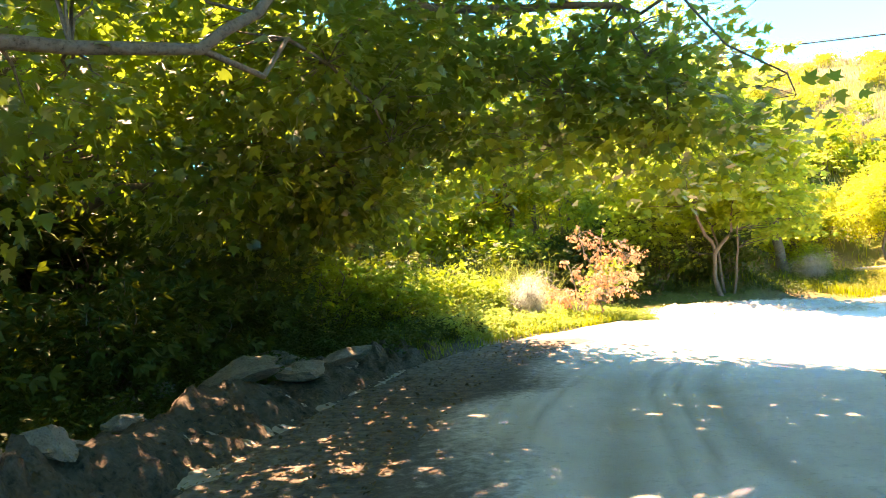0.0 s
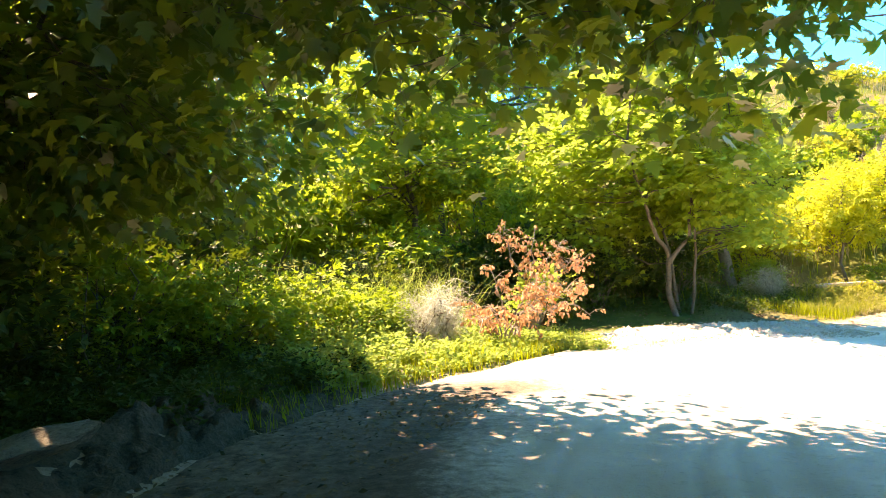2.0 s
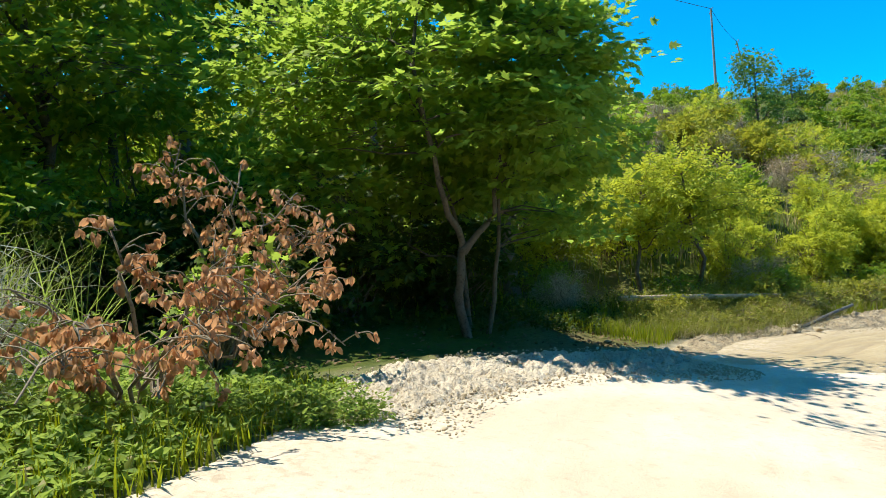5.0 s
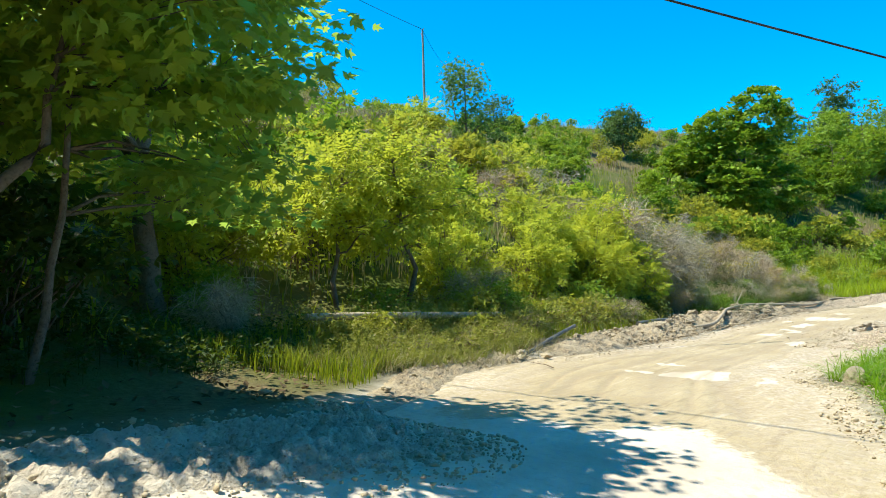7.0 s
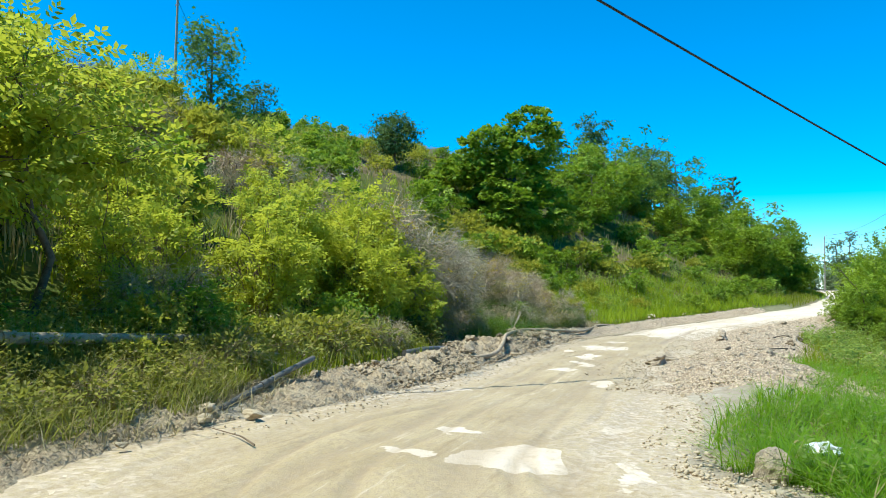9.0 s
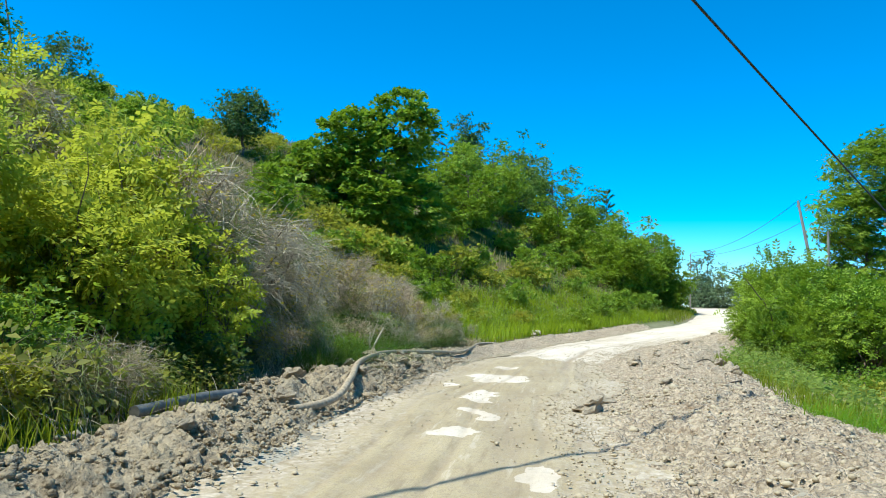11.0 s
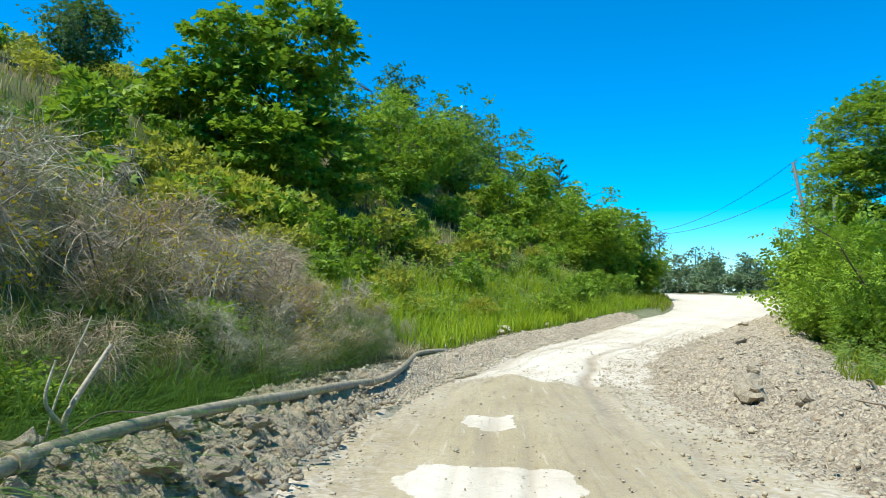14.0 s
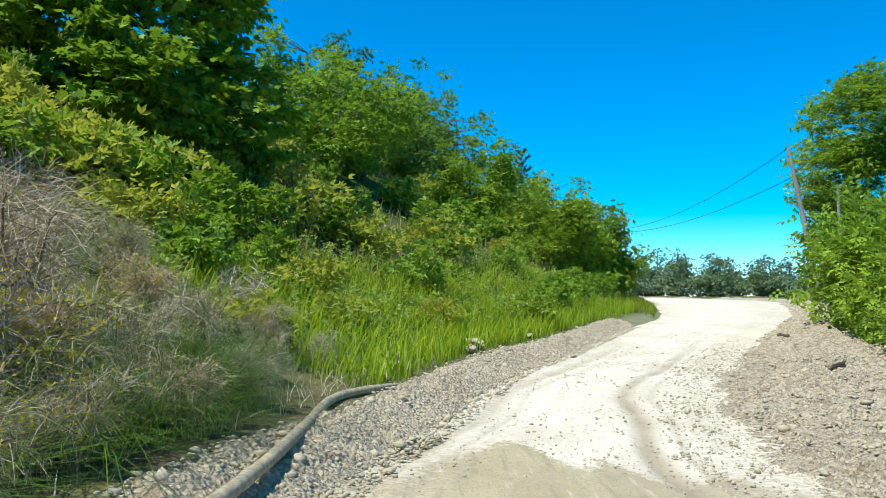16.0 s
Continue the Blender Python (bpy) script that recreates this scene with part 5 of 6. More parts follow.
for x, y, s in [(20.7, 22.5, 1.05), (19.3, 22.5, 0.85), (22.1, 22.5, 0.9), (18.0, 22.3, 0.7), (23.3, 22.5, 0.7), (16.9, 22.2, 0.6), (15.7, 22.1, 0.6), (14.7, 22.0, 0.55), (14.0, 22.3, 0.5)]:
    place(bramble, x, y, s)
# the mixed cover of the slope, thinning towards the ridge
rng0 = np.random.default_rng(77)
count = 0
for _ in range(1800):
    st = rng0.uniform(8.0, 20.2) * 24
    d = 3.0 + 37 * rng0.random() ** 1.25
    c = np.array([at_station(S_C[:, k], np.array([st]))[0] for k in (0, 1)])
    n = np.array([at_station(S_N[:, k], np.array([st]))[0] for k in (0, 1)])
    x, y = c + n * (at_station(S_W, np.array([st]))[0] + d)
    if x < 44 and y < 27 or 44 <= x < 60 and d < 5.5 or count >= 480:
        continue
    patch = vnoise(np.array([x * 0.13]), np.array([y * 0.13]), 91)[0] + 0.25 * rng0.normal()
    count += 1
    if x < 46:
        kind = FF if patch < 0.06 else FR if patch < 0.26 else (FY if x < 34 and patch < 0.36 else BS if x < 34 else FD) if patch < 0.45 else FG
    else:
        kind = FF if patch < (0.0 if x < 60 else -0.12) else FG if patch < 0.22 else FD
    s = rng0.uniform(0.6, 1.2) * (0.66 if d > 24 else 0.8 if d > 14 else 1.0)
    place(kind[int(rng0.integers(len(kind)))], x, y, s)
# the slope behind the grove
for _ in range(90):
    st = np.array([rng0.uniform(1.5, 8.5) * 24])
    d = rng0.uniform(11, 40)
    x, y = (at_station(S_C[:, k], st)[0] + at_station(S_N[:, k], st)[0] * (at_station(S_W, st)[0] + d) for k in (0, 1))
    kind = FY if rng0.random() < 0.45 else FG
    place(kind[int(rng0.integers(len(kind)))], x, y, rng0.uniform(0.8, 1.5))
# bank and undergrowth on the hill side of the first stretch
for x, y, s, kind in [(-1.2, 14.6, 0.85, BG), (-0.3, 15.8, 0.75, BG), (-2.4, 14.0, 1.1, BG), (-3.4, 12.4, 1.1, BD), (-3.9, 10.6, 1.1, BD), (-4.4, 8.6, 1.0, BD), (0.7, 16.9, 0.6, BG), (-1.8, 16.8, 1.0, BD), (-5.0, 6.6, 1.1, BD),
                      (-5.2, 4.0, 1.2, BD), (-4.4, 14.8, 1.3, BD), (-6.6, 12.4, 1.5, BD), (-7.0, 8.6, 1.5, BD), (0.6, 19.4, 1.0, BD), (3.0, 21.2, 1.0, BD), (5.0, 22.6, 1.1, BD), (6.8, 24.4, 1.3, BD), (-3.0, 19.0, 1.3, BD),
                      # dark bushes near the plane tree stand in for the deep shade there
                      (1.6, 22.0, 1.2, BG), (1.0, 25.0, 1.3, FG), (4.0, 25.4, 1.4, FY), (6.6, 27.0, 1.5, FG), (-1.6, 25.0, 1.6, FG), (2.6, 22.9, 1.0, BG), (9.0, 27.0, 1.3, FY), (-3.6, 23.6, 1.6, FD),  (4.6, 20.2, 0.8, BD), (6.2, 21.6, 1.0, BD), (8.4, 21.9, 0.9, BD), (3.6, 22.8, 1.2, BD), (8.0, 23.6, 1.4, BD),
                      # large dark bushes added to wall off skylight on the hill side
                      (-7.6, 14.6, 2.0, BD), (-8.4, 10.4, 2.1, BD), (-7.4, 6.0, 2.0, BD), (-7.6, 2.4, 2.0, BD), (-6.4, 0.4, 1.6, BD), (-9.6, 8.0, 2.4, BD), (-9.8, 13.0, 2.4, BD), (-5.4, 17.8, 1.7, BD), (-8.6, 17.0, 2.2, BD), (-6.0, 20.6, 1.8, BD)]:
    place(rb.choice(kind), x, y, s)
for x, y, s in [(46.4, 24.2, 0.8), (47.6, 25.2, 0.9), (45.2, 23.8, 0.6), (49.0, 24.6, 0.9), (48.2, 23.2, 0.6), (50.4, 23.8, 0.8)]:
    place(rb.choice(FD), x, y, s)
# unseen growth below the shade trees, off the outer edge of the first stretch
# added to keep low skylight off the road
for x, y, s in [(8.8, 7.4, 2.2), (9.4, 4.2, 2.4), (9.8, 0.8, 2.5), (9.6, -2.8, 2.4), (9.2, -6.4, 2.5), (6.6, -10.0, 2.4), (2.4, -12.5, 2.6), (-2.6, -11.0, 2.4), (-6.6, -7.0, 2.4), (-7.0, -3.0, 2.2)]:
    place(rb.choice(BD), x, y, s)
place(BP[0], 1.65, 16.6, 1.15, sink=0.15)
for x, y, s, kind in [(54.0, 17.0, 0.6, FD), (49.5, 19.6, 0.5, FF), (46.5, 21.4, 0.5, FF), (58.5, 15.6, 0.7, FG), (61.5, 14.6, 0.8, FD), (66, 12.5, 0.8, FG), (52.5, 20.0, 0.8, FG), (47.8, 22.2, 0.7, FF), (44.6, 22.6, 0.6, FR), (43.2, 22.2, 0.5, FF)]:
    place(rb.choice(kind), x, y, s)
# outer side of the road
for x, y, s, kind in [(44.8, 9.1, 0.65, BN), (46.4, 8.4, 0.9, BN), (48.2, 8.0, 1.05, BN), (50.0, 7.4, 1.2, BN), (51.2, 7.0, 1.5, BN), (53.0, 6.6, 1.5, BN), (50.0, 5.4, 1.6, BN), (55.0, 5.6, 1.5, BN), (46.3, 8.7, 0.95, BN), (48.4, 8.6, 1.15, BN), (51.2, 6.8, 1.2, BN), (50.0, 8.7, 1.0, BN), (45.0, 9.9, 0.6, BN), (47.2, 10.2, 0.6, BN), (53.5, 7.2, 0.9, BN),  (44.2, 9.2, 0.7, BG), (46.6, 9.0, 0.8, BG), (49.0, 8.8, 0.95, BG), (51.6, 7.4, 1.0, BG), (50.2, 9.2, 0.6, BG), (47.4, 6.0, 1.4, BN), (54.6, 4.6, 1.2, BN), (58.8, 2.4, 1.4, BG), (63.5, 0.6, 1.3, BG), (68.0, -1.2, 1.3, BG), (53.0, 1.5, 1.6, BG),
                      (40.5, 9.4, 0.6, BG), (37.5, 10.2, 0.6, FF), (34.5, 10.6, 0.7, FF), (42.5, 7.6, 0.9, BG), (39, 7.6, 0.9, FG), (66, -4, 1.8, BG), (59, -2, 1.8, BG), (71, -4.5, 1.5, BG), (80, -6.8, 1.3, BG), (83, -9, 1.5, BG)]:
    place(rb.choice(kind), x, y, s)

# ---------------------------------------------------------------- grass and litter
def rising(lo, hi, reach):
    """Taller further from the road."""
    def scale(xy):
        st, u = locate(xy[:, 0], xy[:, 1])
        return np.interp(u - at_station(S_W, st), [0, reach], [lo, hi])
    return scale


def bend_height(xy):
    """Tall weeds up the bank, low ones before the dry bush and the fallen bough."""
    return rising(0.25, 1.15, 2.6)(xy) * np.interp(xy[:, 0], [0.5, 1.5], [1, 0.42])


grass_field("roadside_grass", "green grass and weeds along the road's inner edge", 8500, band(2.9, 4.55, -0.1, 2.8), 0.24, 0.006, L_GRASS, 300)
herb_field("bank_weeds", "sunlit leafy weeds on the bank beside the bend", 2900, band(3.15, 4.6, 0.05, 3.4), 1.0, 0.085, L_HERB, 310, per=14, slope=bend_height)
herb_field("edge_weeds", "weeds at the edge of the bank, darkened for the shade", 800, band(2.75, 3.3, 0.3, 2.0), 0.6, 0.08, L_SHADED, 325, per=13, slope=rising(0.3, 1.1, 2.0))
herb_field("shaded_weeds", "weeds on the bank, darkened for the shade", 2200, band(1.4, 3.3, 1.4, 3.2), 0.8, 0.085, L_SHADED, 319, per=14, slope=rising(0.3, 1.1, 2.4))
grass_field("bank_grass", "long arching grass at the back of the bank", 1600, band(3.2, 4.6, 2.7, 4.2), 1.35, 0.006, L_HERB, 311, lean=0.8)
herb_field("foot_weeds", "low weeds at the foot of the withered shrub", 800, band(3.8, 4.4, 0.0, 1.4), 0.26, 0.07, L_HERB, 312, per=10, patchy=0.5)
herb_field("heap_weeds", "small green weeds at the edge of the earth heap", 420, disc(3.8, 16.55, 0.9, 0.5), 0.22, 0.06, L_HERB, 324, per=10)
herb_field("shade_weeds", "sparse weeds in the shade of the grove", 1500, band(5.0, 7.8, 2.1, 5.0), 0.35, 0.08, L_SHADED, 313, per=8)
grass_field("ditch_grass", "tall grass and weeds in the shallow ditch", 7000, band(6.9, 10.2, 0.8, 3.2), 0.36, 0.006, L_GRASS, 301, patchy=0.25)
grass_field("hollow_grass", "yellow-green grass in the hollow between road and thicket", 9000, disc(15.2, 22.2, 3.2, 0.85), 0.36, 0.005, L_OLIVE, 321, lean=0.9, patchy=0.1)
herb_field("hollow_weeds", "olive weeds in the hollow beside the long pipe", 900, disc(15.6, 22.2, 3.2, 0.75), 0.4, 0.055, L_OLIVE, 322, per=12)
grass_field("hollow_straw", "grey dead stalks in the hollow beside the road", 2600, disc(15.6, 21.9, 3.4, 0.8), 0.34, 0.004, L_STRAW, 323, lean=1.6, patchy=0.25)
grass_field("tuft_grass", "deep green broom grass under the dry bushes", 19000, band(11.3, 13.9, 1.25, 3.0), 0.85, 0.004, L_TUFT, 318, lean=1.9, patchy=0.3)
herb_field("ditch_weeds", "green weeds between the road and the thicket", 1900, band(7.5, 10.7, 1.2, 3.4), 0.5, 0.065, L_OLIVE, 314, per=11, slope=rising(0.6, 1.3, 3.2), patchy=0.3)
grass_field("dead_grass", "grey dead grass under the bushes", 3600, band(8.4, 14.6, 1.0, 3.0), 0.36, 0.004, L_BROOM, 308, lean=1.5, patchy=0.45)
grass_field("reed_grass", "bright green tall reed grass below the slope", 12000, band(14.2, 18.0, 0.9, 5.6), 0.62, 0.011, L_REED, 302, lean=0.6, patchy=0.1)
herb_field("slope_weeds", "green weeds below the slope bushes", 1500, band(14.2, 18.6, 2.0, 7.0), 0.7, 0.13, L_HERB, 315, per=10, patchy=0.3)
grass_field("verge_grass", "low green verge grass at the far bend", 5000, band(17.8, 20.2, 0.1, 3.0), 0.35, 0.014, L_GRASS, 303)
grass_field("outer_grass", "bright green grass on the outer verge", 56000, band(4.6, 11.0, 0.1, 4.6, -1), 0.40, 0.005, L_VERGE, 304, lean=1.35, patchy=0.2, off_rubble=True)
herb_field("outer_weeds", "weeds among the grass on the outer verge", 900, band(5.2, 10.6, 0.3, 4.0, -1), 0.4, 0.06, L_HERB, 316, per=10, off_rubble=True)
grass_field("outer_slope_grass", "weedy grass below the rubble", 14000, band(10.4, 15.5, 2.4, 8.0, -1), 0.42, 0.009, L_GRASS, 305, lean=0.6, patchy=0.15, off_rubble=True)
herb_field("outer_slope_weeds", "green weeds below the rubble", 1600, band(10.6, 16.0, 2.9, 8.0, -1), 0.6, 0.11, L_HERB, 317, per=12, off_rubble=True)
grass_field("slope_straw", "straw-coloured dry grass on the hillside", 46000, band(8.0, 19.5, 5.0, 38), 0.62, 0.013, L_STRAW, 306, patchy=0.42)
grass_field("slope_grass", "yellow-green grass on the hillside", 24000, band(5.0, 19.5, 3.0, 34), 0.42, 0.018, L_GRASS, 307, patchy=0.3)


# ---------------------------------------------------------------- spoil, rubble and stones
def strip_mesh(name, s0, s1, d0, d1, side, step, amp, cell, seed, material, label, ease=0.25):
    """Heaped loose earth along the road's edge, lumpy at two scales."""
    st = [s0 * 24]
    while st[-1] < s1 * 24:
        st.append(st[-1] + step / float(np.interp(st[-1], np.arange(len(S_STEP)), S_STEP)))
    st = np.array(st)
    d = np.arange(d0, d1 + step, step)
    c = np.stack([at_station(S_C[:, k], st) for k in (0, 1)], -1)
    n = np.stack([at_station(S_N[:, k], st) for k in (0, 1)], -1)
    w = at_station(S_W, st)
    P = c[:, None] + n[:, None] * (side * (w[:, None] + d[None]))[..., None]
    X, Y = P[..., 0], P[..., 1]
    Z = height(X, Y)
    fade = np.clip(np.minimum(d - d0, d1 - d) / ease, 0, 1)[None] * np.clip(np.minimum(st - st[0], st[-1] - st) / 6, 0, 1)[:, None]
    patch = 0.45 + 1.1 * np.clip(vnoise(X * 0.7, Y * 0.7, seed + 9) + 0.5, 0, 1)
    WX, WY = X + 0.06 * fbm(X * 6, Y * 6, 2, seed + 20), Y + 0.06 * fbm(X * 6, Y * 6, 2, seed + 21)
    lump = 0.8 * clods(WX, WY, cell, seed) + 0.6 * clods(WX, WY, cell * 0.5, seed + 4) + 0.4 * clods(X, Y, max(cell * 0.25, step * 1.6), seed + 7) + 0.5 * fbm(X * 3, Y * 3, 3, seed + 8) - 0.35
    Z = Z + fade * amp * lump * patch + 0.03 * fade - 0.05 * (1 - fade)
    a, b = X.shape
    i, j = np.meshgrid(np.arange(a - 1), np.arange(b - 1), indexing="ij")
    faces = np.stack([i * b + j, (i + 1) * b + j, (i + 1) * b + j + 1, i * b + j + 1], -1).reshape(-1, 4)
    put(name, mesh_from(name, np.stack([X, Y, Z], -1).reshape(-1, 3), [faces], material), label=label, category="earth", kind="stuff")


strip_mesh("spoil_bank", 8.2, 12.95, -0.15, 1.1, 1, 0.022, 0.085, 0.135, 401, M_SPOIL, "lumpy bank of dug-out clay along the road")
strip_mesh("spoil_edge", 6.7, 8.35, -0.25, 0.75, 1, 0.03, 0.06, 0.11, 407, M_SPOIL, "low crumbly edge of dug-out earth")
strip_mesh("gravel_edge", 12.6, 17.4, -0.25, 0.95, 1, 0.03, 0.05, 0.09, 405, M_GRAVEL, "low ridge of pebbly gravel along the road")
strip_mesh("earth_heap", 4.3, 5.95, -1.1, 0.65, 1, 0.022, 0.09, 0.10, 402, M_HEAP, "crumbly heap of pale earth under the plane tree", 0.45)
strip_mesh("old_bank", 0.9, 3.3, -0.2, 1.7, 1, 0.04, 0.13, 0.2, 404, M_SHADE_SOIL, "earth bank with rocks, shade put into its colour")
strip_mesh("rubble_bank", 9.6, 15.6, -1.0, 3.6, -1, 0.045, 0.07, 0.14, 403, M_GRAVEL, "broad heap of graded rubble on the outer side", 0.9)
strip_mesh("rubble_slope", 15.5, 19.6, -0.5, 3.4, -1, 0.09, 0.10, 0.25, 406, M_GRAVEL, "pale rubble beside the far road", 0.5)


def rock_mesh(name, seed, material, detail=1, flat=0.7, jag=0.35):
    rng = np.random.default_rng(seed)
    bm = bmesh.new()
    bmesh.ops.create_icosphere(bm, subdivisions=detail, radius=1.0)
    cuts = rng.normal(0, 1, (7, 3))
    cuts /= np.linalg.norm(cuts, axis=1)[:, None]
    depth = rng.uniform(0.45, 0.85, 7)
    off = rng.uniform(0, 50, 3)
    for v in bm.verts:
        p = np.array(v.co)
        for c, h in zip(cuts, depth):
            over = p @ c - h
            if over > 0:
                p = p - c * over * 0.85
        p *= 1 + jag * noise.noise(Vector(p * 1.3 + off)) + 0.55 * jag * noise.noise(Vector(p * 3.4 + off)) + 0.3 * jag * noise.noise(Vector(p * 8.0 + off))
        v.co = p * np.array([1.15, 0.9, flat])
    me = bpy.data.meshes.new(name)
    bm.to_mesh(me)
    bm.free()
    me.materials.append(material)
    return me


ROCKS = [rock_mesh("rock", 500 + k, M_STONE, 3) for k in range(4)]
CLODS = [rock_mesh("clod", 510 + k, M_CLOD, 3, 0.75, 0.6) for k in range(4)]
rr = random.Random(21)


def stone(name, label, x, y, size, meshes, sink=0.35, turn=None, stretch=(1, 1, 1), group="", lift=0.0):
    ob = put(name, rr.choice(meshes), label=label, category="stone", group=group)
    z = gz(x, y) + lift
    ob.matrix_basis = pose(x, y, z + size * (0.7 - sink) * stretch[2], rr.uniform(-15, 15), rr.uniform(-15, 15), rr.uniform(0, 360) if turn is None else turn) @ Matrix.Diagonal((size * stretch[0], size * stretch[1], size * stretch[2], 1))
    return ob


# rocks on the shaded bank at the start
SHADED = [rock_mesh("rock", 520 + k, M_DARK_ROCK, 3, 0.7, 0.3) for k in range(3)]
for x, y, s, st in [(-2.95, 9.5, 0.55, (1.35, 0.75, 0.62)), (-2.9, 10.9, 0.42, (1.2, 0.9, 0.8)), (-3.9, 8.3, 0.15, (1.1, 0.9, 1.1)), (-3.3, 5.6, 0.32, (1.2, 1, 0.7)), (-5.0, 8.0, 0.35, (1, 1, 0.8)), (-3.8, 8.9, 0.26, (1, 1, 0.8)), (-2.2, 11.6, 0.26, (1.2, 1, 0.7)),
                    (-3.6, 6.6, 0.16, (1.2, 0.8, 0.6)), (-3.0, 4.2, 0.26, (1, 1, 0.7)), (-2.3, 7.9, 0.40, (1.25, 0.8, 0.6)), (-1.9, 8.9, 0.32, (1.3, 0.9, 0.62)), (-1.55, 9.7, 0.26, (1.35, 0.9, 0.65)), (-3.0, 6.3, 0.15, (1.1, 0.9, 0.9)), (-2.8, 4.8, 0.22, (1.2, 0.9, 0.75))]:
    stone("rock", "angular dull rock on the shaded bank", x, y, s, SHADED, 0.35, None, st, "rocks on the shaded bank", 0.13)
# stones and clods that stand out along the road
for x, y, s in [(16.45, 21.3, 0.09), (16.2, 21.15, 0.08), (15.0, 21.0, 0.05), (16.6, 20.9, 0.09), (10.4, 19.9, 0.06), (9.6, 19.5, 0.05), (12.0, 20.4, 0.06), (13.2, 21.0, 0.06), (48.0, 18.9, 0.22), (47.3, 19.0, 0.13), (44.6, 20.2, 0.10), (51.0, 17.4, 0.1)]:
    stone("stone", "rounded pale limestone stone by the road", x, y, s, ROCKS, 0.3, None, (1.1, 1, 0.85), "stones beside the road", 0.05)
stone("boulder", "dusty brown boulder at the edge of the grass", 16.5, 16.25, 0.17, [rock_mesh("boulder", 531, M_CLOD, 4, 0.95, 0.22)], 0.2, 40, (0.95, 0.9, 1.05))
stone("clod", "upright block of dried mud on the rubble", 36.7, 15.95, 0.22, CLODS, 0.15, 20, (1.0, 0.9, 1.3), "clods on the rubble", 0.06)
for x, y, s in [(36.2, 15.5, 0.12), (27.3, 17.6, 0.20), (28.2, 17.35, 0.15), (30.6, 16.1, 0.17), (39.2, 15.0, 0.17), (33.6, 15.2, 0.10), (45.2, 13.2, 0.12), (52.3, 10.6, 0.17), (40.1, 14.7, 0.12), (34.8, 13.9, 0.22), (33.0, 14.3, 0.16), (37.8, 13.5, 0.18)]:
    stone("clod", "rough clod of dried mud on the rubble", x, y, s, CLODS, 0.45, None, (1.2, 0.95, 0.95), "clods on the rubble", 0.06)
for x, y, s in [(28.0, 21.2, 0.09), (30.3, 21.5, 0.11), (31.1, 21.2, 0.09), (31.9, 21.4, 0.10), (32.8, 21.2, 0.08), (24.6, 21.2, 0.10), (25.4, 21.4, 0.1), (23.4, 21.3, 0.09), (29.0, 21.7, 0.12), (30.8, 21.8, 0.13), (22.2, 21.1, 0.08), (30.0, 21.0, 0.09), (31.5, 21.0, 0.08)]:
    stone("mud_clod", "cracked lump of clay on the bank", x, y, s, CLODS, 0.5, None, (1.2, 1, 0.95), "clay lumps on the bank", 0.12)


def scatter(name, label, count, area, size, seed, material, lift=0.03, patchy=0.0):
    """Loose stones too many to count, in one mesh."""
    rng = np.random.default_rng(seed)
    xy = area(rng, count)
    if patchy:
        xy = xy[vnoise(xy[:, 0] * 1.1, xy[:, 1] * 1.1, seed) > patchy - 0.5]
    n = len(xy)
    bm = bmesh.new()
    bmesh.ops.create_icosphere(bm, subdivisions=1, radius=1.0)
    tv = np.array([v.co[:] for v in bm.verts])
    tf = np.array([[v.index for v in f.verts] for f in bm.faces])
    bm.free()
    s = size * np.exp(rng.normal(-0.3, 0.42, n))
    jit = 1 + rng.normal(0, 0.26, (n, len(tv), 1))
    v = tv[None] * jit * (s[:, None, None] * rng.uniform(0.6, 1.3, (n, 1, 3)) * np.array([1.1, 1.1, 0.75]))
    a = rng.uniform(0, 6.28, n)
    ca, sa = np.cos(a)[:, None], np.sin(a)[:, None]
    v = np.stack([v[..., 0] * ca - v[..., 1] * sa, v[..., 0] * sa + v[..., 1] * ca, v[..., 2]], -1)
    v += np.stack([xy[:, 0], xy[:, 1], height(xy[:, 0], xy[:, 1]) + lift + s * 0.2], -1)[:, None]
    f = tf[None] + (np.arange(n) * len(tv))[:, None, None]
    put(name, mesh_from(name, v.reshape(-1, 3), [f.reshape(-1, 3)], material), label=label, category="stones", kind="stuff")


scatter("bank_lumps", "crumbled lumps of clay on the bank", 2600, band(9.2, 12.9, -0.2, 0.95), 0.028, 601, M_SPOIL, 0.07)
scatter("heap_crumbs", "crumbs of pale earth on the heap", 3200, band(4.3, 6.0, -1.2, 0.6), 0.012, 602, M_STONE, 0.05)
scatter("rubble_stones", "pale gravel stones on the rubble", 13000, band(9.8, 16.6, -0.3, 3.4, -1), 0.018, 603, M_STONE, 0.06)
scatter("shoulder_stones", "gravel stones between the track and the rubble", 4200, band(9.7, 16.6, -1.3, -0.1, -1), 0.013, 608, M_STONE, 0.025)
scatter("verge_stones", "gravel along the edge of the verge grass", 1500, band(6.0, 9.8, -0.5, 0.25, -1), 0.014, 609, M_STONE, 0.02)
scatter("dust_pebbles", "fine pebbles strewn on the pale track", 2600, band(13.6, 17.0, -4.2, -0.6, 1), 0.009, 610, M_STONE, 0.022)
scatter("road_gravel", "small loose gravel on the track", 6000, band(10.0, 17.0, -4.4, -0.1, 1), 0.009, 604, M_STONE, 0.022, 0.35)
scatter("edge_gravel", "gravel along the inner edge of the track", 1500, band(8.0, 13.0, -0.6, 0.5, 1), 0.012, 605, M_STONE, 0.03)
scatter("edge_pebbles", "pebbles of the low gravel ridge", 6500, band(12.8, 17.2, -0.35, 0.85, 1), 0.02, 606, M_STONE, 0.03)
